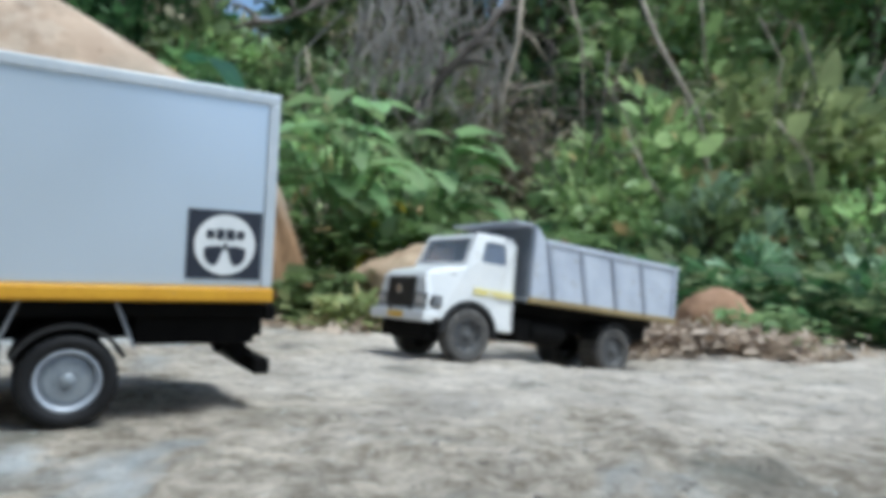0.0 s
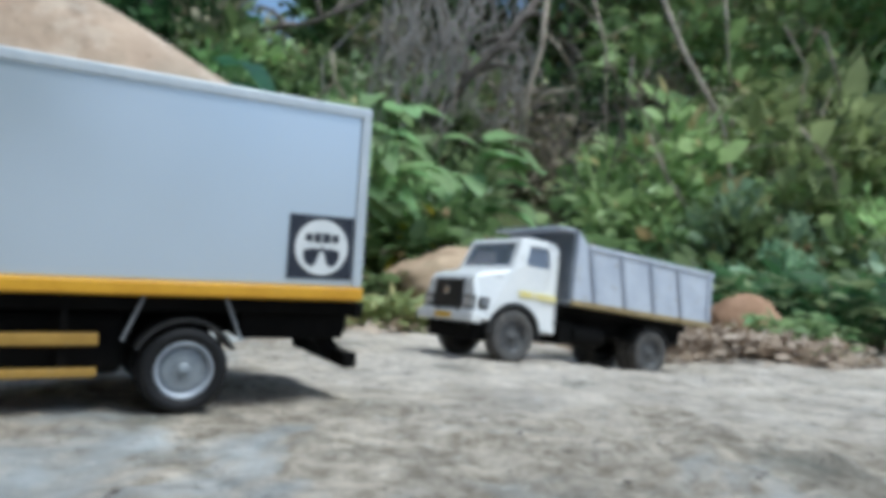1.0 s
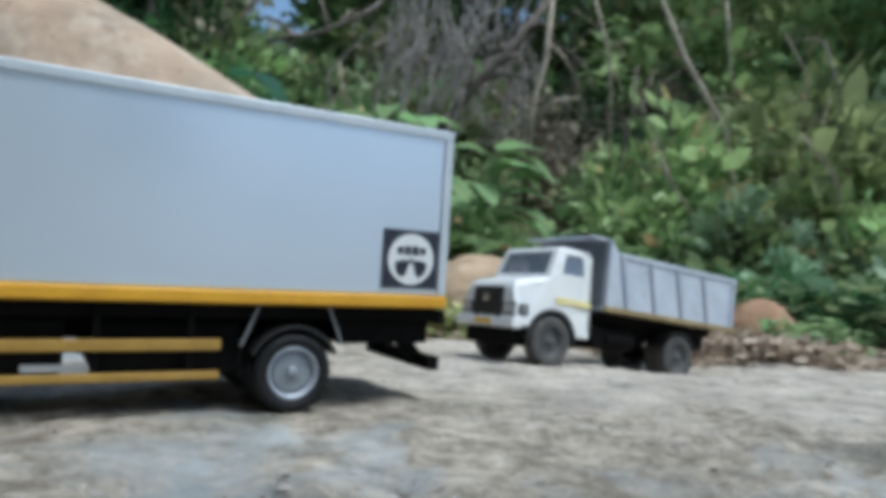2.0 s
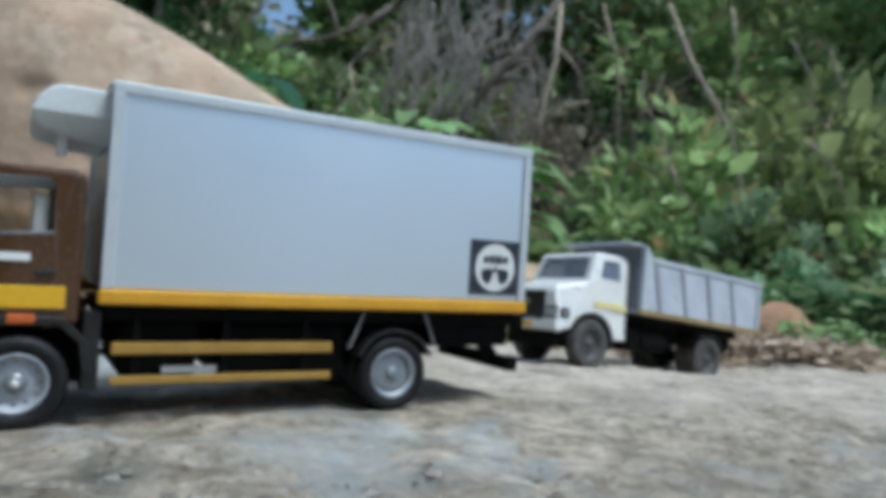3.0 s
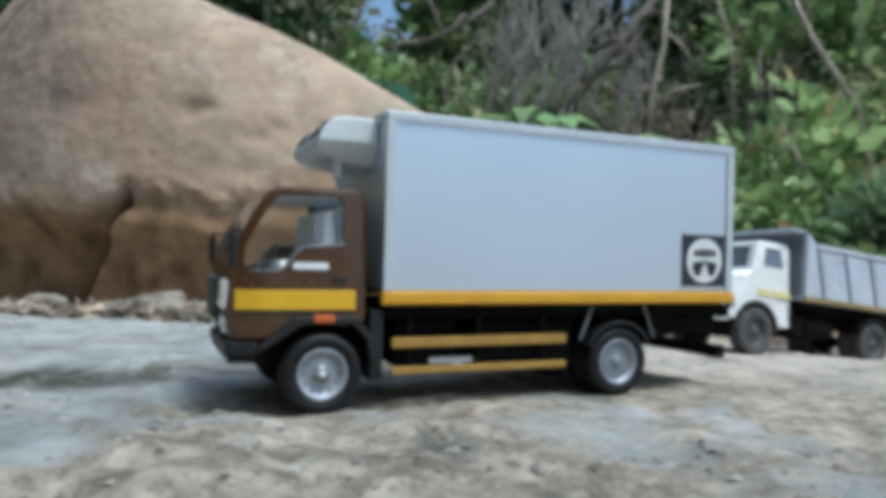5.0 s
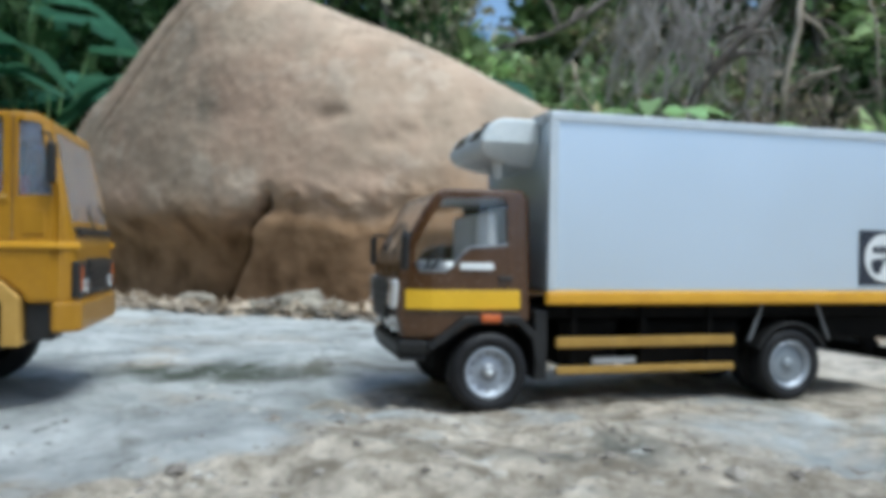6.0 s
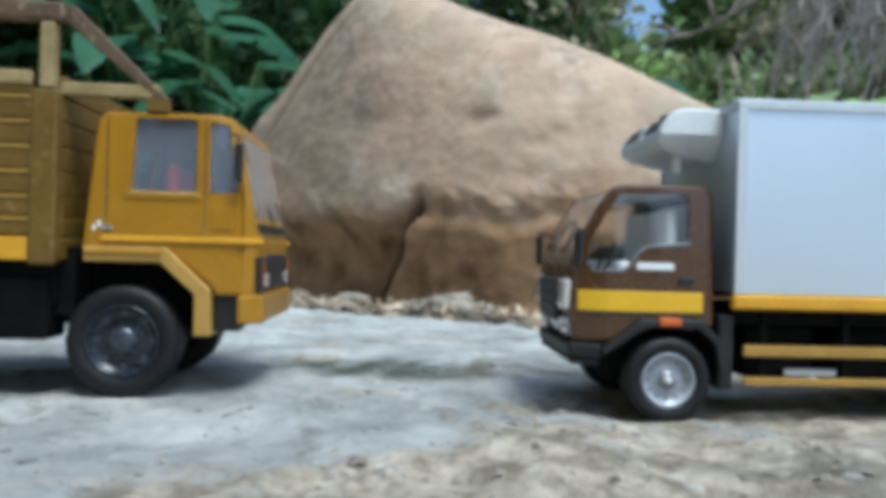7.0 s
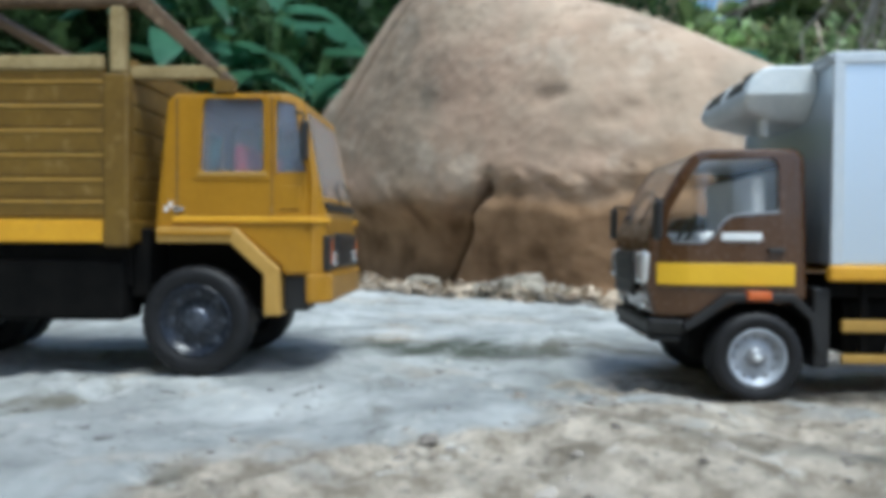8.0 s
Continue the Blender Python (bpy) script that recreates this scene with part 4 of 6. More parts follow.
# ---- bare branches and vines ----
def branch(name, points, radii, material, label, forks=0, seed=0):
    rng = np.random.default_rng(seed)
    bm = tube(points, radii, None, 8)
    for _ in range(forks):
        i = int(rng.integers(0, len(points) - 1))
        p = Vector(points[i]).lerp(Vector(points[i + 1]), rng.uniform())
        q = p + Vector((rng.uniform(-0.5, 0.5), rng.uniform(-0.2, 0.2), rng.uniform(-0.4, 0.5)))
        tube([p, p.lerp(q, 0.5) + Vector((0, 0, 0.05)), q], [radii[-1], radii[-1] * 0.8, radii[-1] * 0.4], bm, 5)
    return tagged(part(name, bm, material, smooth=True), label, "branch")


branch("bare_branch", [(-0.6, 7.7, 1.55), (-0.14, 7.6, 2.2), (0.22, 7.6, 2.6), (0.6, 7.6, 3.2)], [0.055, 0.05, 0.045, 0.04], BARK, "thick bare grey branch leaning across the hillside", 6, 1)
branch("bare_branch", [(-2.5, 7.6, 2.5), (-1.93, 7.6, 2.62), (-1.38, 7.6, 2.88), (-0.9, 7.6, 3.3)], [0.02, 0.025, 0.03, 0.03], BARK, "slanting bare grey branch high on the hillside", 5, 2)
branch("hanging_vine", [(0.36, 7.0, 1.2), (0.4, 7.0, 1.9), (0.5, 7.0, 2.3), (0.53, 7.0, 2.9)], [0.034, 0.034, 0.03, 0.024], VINE, "pale dry upright stem among the leaves", 4, 3)
branch("hanging_vine", [(1.6, 7.0, 2.95), (1.86, 7.0, 2.36), (2.27, 6.95, 1.65), (2.42, 7.0, 1.0), (2.7, 7.0, 0.5)], [0.02, 0.028, 0.031, 0.026, 0.01], VINE, "pale woody vine slanting down the hillside", 3, 4)
branch("hanging_vine", [(1.5, 6.6, 1.45), (1.7, 6.6, 1.02), (1.95, 6.6, 0.7)], [0.01, 0.022, 0.014], VINE, "thin brown woody vine among the leaves", 1, 5)


for k, (x, y, z, dx, dz) in enumerate(((3.2, 7.0, 2.6, 0.35, -1.5), (2.9, 6.7, 1.6, 0.5, -1.1), (4.2, 7.2, 2.4, -0.5, -1.6), (0.95, 7.0, 2.9, 0.25, -1.7), (1.35, 6.8, 2.2, -0.2, -1.4), (-1.6, 7.2, 2.2, 0.5, -0.9), (4.6, 6.8, 1.2, -0.7, -0.8), (2.2, 6.9, 2.9, 0.15, -1.0), (3.7, 6.6, 1.0, 0.45, -0.8))):
    bend = 0.12 * math.sin(k * 2.3)
    branch("hanging_vine", [(x, y, z), (x + dx * 0.35 + bend, y - 0.1, z + dz * 0.35), (x + dx * 0.7 + bend * 0.6, y, z + dz * 0.7), (x + dx, y, z + dz)], [0.012, 0.012, 0.01, 0.006], VINE if k % 2 else BARK, "thin dry vine trailing through the leaves", 2, 20 + k)


def tangle():
    """A mat of thin drooping bare twigs."""
    rng = np.random.default_rng(8)
    mat = thing("twig_tangle", pose(-0.4, 7.9, 2.0), "tangle of bare drooping grey twigs on the hillside", "twigs")
    for _ in range(150):
        x, z = rng.uniform(-1.3, 0.5), rng.uniform(2.0, 3.5)
        if z < 1.7 + abs(x + 0.3) * 0.9:
            continue
        p = Vector((x + 0.4, rng.uniform(-0.35, 0.35), z - 2.0))
        drift = rng.uniform(-0.5, 0.3)
        drop = rng.uniform(0.4, 1.1)
        sag = rng.uniform(-0.25, 0.25)
        part("twig", tube([p, p + Vector((drift * 0.2 + sag * 0.6, 0.05, -drop * 0.25)), p + Vector((drift * 0.6 + sag, 0.05, -drop * 0.6)), p + Vector((drift, 0, -drop))], [0.014, 0.013, 0.011, 0.006], None, 5), TWIG, mat)
    return mat


tangle()


def dry_thicket():
    """Brown tangled stems hanging before a dark hollow."""
    rng = np.random.default_rng(18)
    mat = thing("dry_thicket", pose(0.85, 7.3, 1.3), "thicket of dry brown vines and twigs on the hillside", "twigs")
    for _ in range(40):
        p = Vector((rng.normal() * 0.35, rng.uniform(-0.3, 0.3), rng.uniform(-0.1, 1.0)))
        d = Vector((rng.normal() * 0.3, rng.uniform(-0.1, 0.1), rng.normal() * 0.3 - 0.2))
        bow = Vector((rng.normal() * 0.08, 0, rng.normal() * 0.08))
        part("twig", tube([p, p + d * 0.35 + bow, p + d * 0.7 + bow, p + d], [0.012, 0.011, 0.009, 0.004], None, 5), BARK, mat)
    return mat


dry_thicket()
rng = np.random.default_rng(28)
for k in range(16):
    x, y, z = rng.uniform(-0.5, 5.2), rng.uniform(6.3, 7.3), rng.uniform(0.9, 2.9)
    dx, dz = rng.normal() * 0.3, -rng.uniform(0.5, 1.3)
    branch("hanging_vine", [(x, y, z), (x + dx * 0.3 + rng.normal() * 0.12, y - 0.1, z + dz * 0.35), (x + dx * 0.75 + rng.normal() * 0.1, y - 0.05, z + dz * 0.7), (x + dx, y, z + dz)], [0.005, 0.009, 0.008, 0.005], VINE, "thin pale dry stem among the leaves", 2, 70 + k)


# ---- rubble, weeds and fallen leaves at the foot of the rocks ----
stones = [lump("stone", (0, 0, 0), (1, 0.8, 0.6), STONE, 20 + i, 0, 0.35, 2, 0.7) for i in range(5)]
for s in stones:
    tagged(s, "broken pale stone lying in rubble", "stone", "rubble stones")
rng = np.random.default_rng(12)
fresh = set()


def drop_stone(x, y, size, lift=0.0):
    i = int(rng.integers(0, 5))
    m = pose(x, y, ground_z(x, y) + size * 0.25 + lift, rng.uniform(-25, 25), rng.uniform(-25, 25), rng.uniform(0, 360)) @ Matrix.Diagonal((size, size, size, 1))
    put(stones[i], fresh, m)


for k in range(120):
    x = rng.uniform(-3.1, -0.9)
    drop_stone(x, curve_at([(-3.1, 2.5), (-2.3, 2.38), (-1.5, 2.36), (-0.9, 2.6)], x) + abs(rng.normal()) * -0.1, rng.uniform(0.015, 0.06))
for x, y, size in ((-2.02, 2.3, 0.085), (-2.18, 2.28, 0.06), (-1.88, 2.27, 0.055), (-2.5, 2.3, 0.06), (-2.62, 2.28, 0.05), (-1.7, 2.28, 0.05), (-2.34, 2.24, 0.04)):
    drop_stone(x, y, size)
for k in range(70):
    a, b = (-1.98, 0.13) if k % 3 else (-2.52, 0.1)
    x = a + rng.normal() * b
    high = 0.12 * math.exp(-((x - a) / b) ** 2 / 2)
    y = 2.27 + rng.uniform(-0.06, 0.1)
    drop_stone(x, y, rng.uniform(0.018, 0.05), high * rng.uniform(0.2, 1.0))
for k in range(45):
    drop_stone(rng.uniform(0.15, 1.6), rng.uniform(2.5, 3.2), rng.uniform(0.01, 0.022))
for k in range(20):
    drop_stone(rng.uniform(-0.7, 0.2), rng.uniform(2.75, 3.1), rng.uniform(0.012, 0.03))


for at, size, seed, turn in (((-1.98, 2.27), (0.1, 0.075, 0.07), 61, 10), ((-2.15, 2.25), (0.06, 0.05, 0.04), 62, 50), ((-1.83, 2.27), (0.06, 0.05, 0.045), 63, 100), ((-2.5, 2.3), (0.08, 0.06, 0.055), 64, 30)):
    tagged(lump("stone", (*at, ground_z(*at) + size[2] * 0.5), size, STONE, seed, turn, 0.4, 4, 0.75), "large pale lump in the rubble heap", "stone", "rubble stones")


rng = np.random.default_rng(77)
for k in range(46):
    x, y = float(rng.uniform(-1.0, 0.3)), float(rng.uniform(0.02, 0.36))
    if min((x - c.x) ** 2 + (y - c.y) ** 2 for c in CONTACTS) < 0.012:
        continue
    size = float(rng.uniform(0.009, 0.03))
    m = pose(x, y, ground_z(x, y) + size * 0.1, rng.uniform(-12, 12), rng.uniform(-12, 12), rng.uniform(0, 360)) @ Matrix.Diagonal((size * 1.3, size, size * 0.6, 1))
    tagged(put(stones[k % 5], fresh, m), "flat pale stone half sunk in the gritty ground", "stone", "ground stones")


def scatter_leaves(name, count, place, length, material, label, seed, wide=0.5):
    rng = np.random.default_rng(seed)
    roots = np.array([place(rng) for _ in range(count)])
    ways = rng.normal(size=(count, 3))
    ways[:, 2] = rng.uniform(0.0, 0.5, count)
    ll = length * rng.uniform(0.5, 1.4, count)
    vs, fs = leaf_mesh(roots, ways, ll, ll * wide * rng.uniform(0.7, 1.2, count), rng, 1.2)
    return tagged(raw(name, vs, fs, material), label, "leaves", kind="stuff")


def on_ground(x, y, lift=0.006):
    return (x, y, ground_z(x, y) + lift)


def at_boulder(r):
    x = r.uniform(-3.1, -0.8)
    return on_ground(x, curve_at([(-3.1, 2.5), (-2.3, 2.38), (-1.5, 2.36), (-0.8, 2.6)], x) - abs(r.normal()) * 0.12, r.uniform(0.0, 0.05))


scatter_leaves("fallen_leaves", 1100, at_boulder, 0.055, LEAF_DRY, "dry brown leaves and scraps along the boulder's foot", 3)
scatter_leaves("fallen_leaves", 500, lambda r: on_ground(r.uniform(1.3, 3.2), 2.6 + abs(r.normal()) * 0.5, r.uniform(0, 0.02)), 0.035, LEAF_DRY, "sparse dry leaves on the bare edge", 24)
scatter_leaves("fallen_leaves", 1800, lambda r: on_ground(r.uniform(0.3, 1.4), 2.45 + r.normal() * 0.06 + abs(r.normal()) * 0.4, r.uniform(0, 0.035)), 0.042, LEAF_DRY, "dry brown fallen leaves heaped at the edge", 4)
scatter_leaves("fallen_leaves", 260, lambda r: on_ground(r.uniform(-0.8, 0.3), r.uniform(2.6, 3.2), r.uniform(0, 0.03)), 0.06, LEAF_DRY, "dry brown leaves beside the rounded boulder", 5)
scatter_leaves("fallen_leaves", 1500, lambda r: on_ground(0.88 + r.normal() * 0.2, 2.62 + r.normal() * 0.12, r.uniform(0, 0.09)), 0.05, LEAF_DRY, "heap of curled dry leaves before the rusty boulder", 15)
scatter_leaves("weeds", 260, lambda r: on_ground(1.2 + r.normal() * 0.09, 2.8 + r.normal() * 0.07, r.uniform(0, 0.15)), 0.07, LEAF_BROAD, "soft green weeds beside the rusty boulder", 16)
scatter_leaves("weeds", 900, lambda r: on_ground(-0.28 + r.normal() * 0.12, 2.95 + r.normal() * 0.08, r.uniform(0, 0.12)), 0.09, GRASS, "clump of trailing green and straw-coloured weeds", 6, 0.3)
scatter_leaves("weeds", 500, lambda r: on_ground(-0.6 + r.normal() * 0.14, 3.3 + r.normal() * 0.15, r.uniform(0, 0.22)), 0.12, LEAF, "low weeds in the gap between the boulders", 7)
scatter_leaves("weeds", 1100, lambda r: on_ground(r.uniform(0.2, 4.5), 3.4 + abs(r.normal()) * 0.7, r.uniform(0, 0.35)), 0.14, LEAF_GREY, "low grey-green weeds at the foot of the hillside", 19)
scatter_leaves("weeds", 1600, lambda r: on_ground(r.uniform(0.2, 4.5), 3.4 + abs(r.normal()) * 0.7, r.uniform(0, 0.35)), 0.14, LEAF_SHADED, "low green weeds darkened for shade at the foot of the hillside", 9)
scatter_leaves("weeds", 1500, lambda r: on_ground(r.uniform(-0.9, 0.8), 4.0 + abs(r.normal()) * 0.5, r.uniform(0, 0.5)), 0.16, LEAF, "green undergrowth behind the rounded boulder", 10)


def gravel(name, count, place, low, high, label, seed, heap=None):
    """Many small chips of stone, each a squashed six-sided lump."""
    rng = np.random.default_rng(seed)
    base = np.array([(1, 0, 0), (0.45, 0.85, 0.1), (-0.55, 0.8, -0.1), (-1, 0.05, 0), (-0.5, -0.85, 0.1), (0.55, -0.8, 0), (0.15, 0.1, 0.75), (-0.1, -0.05, -0.7)])
    tris = [(k, (k + 1) % 6, 6) for k in range(6)] + [((k + 1) % 6, k, 7) for k in range(6)]
    vs, fs = [], []
    for i in range(count):
        x, y = place(rng)
        size = low * (high / low) ** (rng.uniform() ** 2)
        a = rng.uniform(0, 6.28)
        p = base * (1 + 0.35 * rng.uniform(-1, 1, (8, 1))) * size * np.array((1, rng.uniform(0.6, 1), rng.uniform(0.35, 0.7)))
        q = np.stack([p[:, 0] * math.cos(a) - p[:, 1] * math.sin(a) + x, p[:, 0] * math.sin(a) + p[:, 1] * math.cos(a) + y, p[:, 2] + ground_z(x, y) - size * 0.05 + (heap(x) * rng.uniform(0.0, 1.0) if heap else 0)], 1)
        vs += q.tolist()
        fs += [tuple(k + 8 * i for k in f) for f in tris]
    return tagged(raw(name, vs, fs, CHIPS, None, False), label, "gravel", kind="stuff")


def clear_of_wheels(rng, x0, x1, y0, y1):
    while True:
        x, y = float(rng.uniform(x0, x1)), float(rng.uniform(y0, y1))
        if min((x - c.x) ** 2 + (y - c.y) ** 2 for c in CONTACTS) > 0.004:
            return x, y


gravel("gravel", 1500, lambda r: clear_of_wheels(r, -2.2, 1.6, 0.0, 2.6), 0.0015, 0.006, "fine grit strewn over the rock", 41)
gravel("gravel", 900, lambda r: clear_of_wheels(r, -0.98, 0.6, -0.05, 0.5), 0.003, 0.013, "coarse pale chips in the foreground", 42)
gravel("gravel", 900, lambda r: (float(-2.05 + r.normal() * 0.35), float(2.36 - abs(r.normal()) * 0.08)), 0.008, 0.035, "pale broken chips heaped under the boulder", 43, lambda x: 0.09 * math.exp(-((x + 2.0) / 0.22) ** 2) + 0.06 * math.exp(-((x + 2.55) / 0.15) ** 2))


def dry_stub():
    bm = tube([(0, 0, -0.02), (0.05, 0.01, 0.07), (0.13, 0.02, 0.11)], [0.022, 0.02, 0.014], None, 8)
    tube([(0.02, 0, 0.02), (-0.02, 0.01, 0.09), (0.0, 0.02, 0.13)], [0.016, 0.013, 0.008], bm, 7)
    return bm


stub = tagged(part("driftwood", dry_stub(), VINE, smooth=True), "pale broken root stub beside the rounded boulder", "root")
stub.matrix_basis = pose(0.25, 2.85, ground_z(0.25, 2.85))
stub = tagged(part("driftwood", dry_stub(), VINE, smooth=True), "pale crooked root lying among dry leaves", "root")
stub.matrix_basis = pose(0.42, 2.72, ground_z(0.42, 2.72), 0, 0, 40)
twigs = bmesh.new()
r2 = np.random.default_rng(14)
for _ in range(30):
    x, y = float(r2.uniform(-2.8, -2.35)), float(r2.uniform(2.1, 2.36))
    z = ground_z(x, y)
    a = r2.uniform(0, 6.28)
    L = r2.uniform(0.08, 0.22)
    tube([(x, y, z + 0.01), (x + math.cos(a) * L * 0.5, y + math.sin(a) * L * 0.3, z + r2.uniform(0.02, 0.08)), (x + math.cos(a) * L, y + math.sin(a) * L * 0.6, z + r2.uniform(0.0, 0.05))], [0.009, 0.008, 0.005], twigs, 5)
tagged(part("dry_twigs", twigs, VINE), "pale dry twigs curling on the rubble", "twigs", kind="stuff")


# ---- parts that all trucks share ----
def tyre_mesh(r, w, side, rim):
    bm = spun([(rim * 0.96, -w * 0.40), (r * 0.86, -w * 0.5), (r * 0.965, -w * 0.43), (r, -w * 0.32), (r, -w * 0.05), (r * 0.985, 0), (r, w * 0.05), (r, w * 0.32), (r * 0.965, w * 0.43), (r * 0.86, w * 0.5), (r * 0.78, w * 0.49), (rim * 1.04, w * 0.44), (rim * 0.96, w * 0.36)], None, 56)
    bm.verts.ensure_lookup_table()
    for i, v in enumerate(bm.verts):
        if (i // 13) % 2 and 2 <= i % 13 <= 8:
            v.co.x *= 0.975
            v.co.z *= 0.975
    if side < 0:
        bent(bm, lambda c: Vector((c.x, -c.y, c.z)))
        bmesh.ops.reverse_faces(bm, faces=bm.faces[:])
    return bm


def wheel(truck, x, y, r, w, rim_size, rim_mat, hub_mat, tyre_mat, slots=12, label="", slot_r=0.0025, hub_size=1.0):
    """One wheel: rim, with tyre, hub and slots of its own."""
    side = 1 if y > 0 else -1
    k = rim_size
    bm = spun([(k, w * 0.2), (k * 1.0, w * 0.42), (k * 0.95, w * 0.46), (k * 0.9, w * 0.40), (k * 0.84, w * 0.22), (k * 0.62, w * 0.17), (k * 0.46, w * 0.26), (k * 0.4, w * 0.27), (0.0002, w * 0.27)], None, 40)
    bent(bm, lambda c: Vector((c.x, c.y * side, c.z)))
    bmesh.ops.recalc_face_normals(bm, faces=bm.faces[:])
    ob = part("wheel", bm, rim_mat, truck, label, True)
    ob.location = (x, y, r)
    part("tyre", tyre_mesh(r, w, side, k), tyre_mat, ob, "", True)
    h = k * hub_size
    hub = spun([(h * 0.27, w * 0.24), (h * 0.25, w * 0.34), (h * 0.17, w * 0.40), (0.0002, w * 0.41)], None, 18)
    bent(hub, lambda c: Vector((c.x, c.y * side, c.z)))
    bmesh.ops.recalc_face_normals(hub, faces=hub.faces[:])
    part("hub", hub, hub_mat, ob, "", True)
    nut = spun([(k * 0.045, w * 0.24), (k * 0.045, w * 0.33), (0.0001, w * 0.335)], None, 6)
    bent(nut, lambda c: Vector((c.x, c.y * side, c.z)))
    bmesh.ops.recalc_face_normals(nut, faces=nut.faces[:])
    bolt = part("bolt", nut, hub_mat, ob)
    for i in range(8):
        a = 2 * math.pi * i / 8
        if i:
            bolt = new("bolt", bolt.data)
            bolt.parent = ob
        bolt.location = (k * 0.37 * math.cos(a), 0, k * 0.37 * math.sin(a))
    mesh = None
    for i in range(slots):
        a = 2 * math.pi * i / slots
        if mesh is None:
            s = spun([(slot_r, w * 0.12), (slot_r, w * 0.225), (0.0001, w * 0.226)], None, 10)
            bent(s, lambda c: Vector((c.x, c.y * side, c.z)))
            bmesh.ops.recalc_face_normals(s, faces=s.faces[:])
            got = part("slot", s, HUB_GREY if rim_mat is RIM_SILVER else HUB_DARK, ob)
            mesh = got.data
        else:
            got = new("slot", mesh)
            got.parent = ob
        got.location = (k * 0.73 * math.cos(a), 0, k * 0.73 * math.sin(a))
    return ob


def dish(ob, rim_size, w, side, material):
    """A darker pressed disc set into a rim."""
    k = rim_size
    bm = spun([(k * 0.80, w * 0.2), (k * 0.78, w * 0.262), (k * 0.6, w * 0.25), (k * 0.42, w * 0.285), (k * 0.3, w * 0.29)], None, 32)
    bent(bm, lambda c: Vector((c.x, c.y * side, c.z)))
    bmesh.ops.recalc_face_normals(bm, faces=bm.faces[:])
    return part("dish", bm, material, ob, "dull blue-grey dish", True)


def arch(x, z, r0, r1, y0, y1, a0=0, a1=180, n=20):
    """A curved mudguard band round a wheel."""
    out = [(x + r1 * math.cos(radians(a0 + (a1 - a0) * k / n)), z + r1 * math.sin(radians(a0 + (a1 - a0) * k / n))) for k in range(n + 1)]
    inn = [(x + r0 * math.cos(radians(a0 + (a1 - a0) * k / n)), z + r0 * math.sin(radians(a0 + (a1 - a0) * k / n))) for k in range(n, -1, -1)]
    return prism(out + inn, y0, y1)


def ring(centre, r, thick, turn, n=24):
    bm = bmesh.new()
    m = Matrix.Translation(centre) @ turn
    pts = [m @ Vector((r * math.cos(2 * math.pi * k / n), r * math.sin(2 * math.pi * k / n), 0)) for k in range(n + 1)]
    return tube(pts, thick, bm, 7)


def seat(truck, x, y, z, w, material, label=""):
    bm = block(x - 0.03, x + 0.03, y - w / 2, y + w / 2, z, z + 0.02, 0.006)
    block(x - 0.042, x - 0.026, y - w / 2, y + w / 2, z + 0.015, z + 0.085, 0.006, bm)
    return part("seat", bm, material, truck, label, True)


def both(make):
    for s in (1, -1):
        make(s)


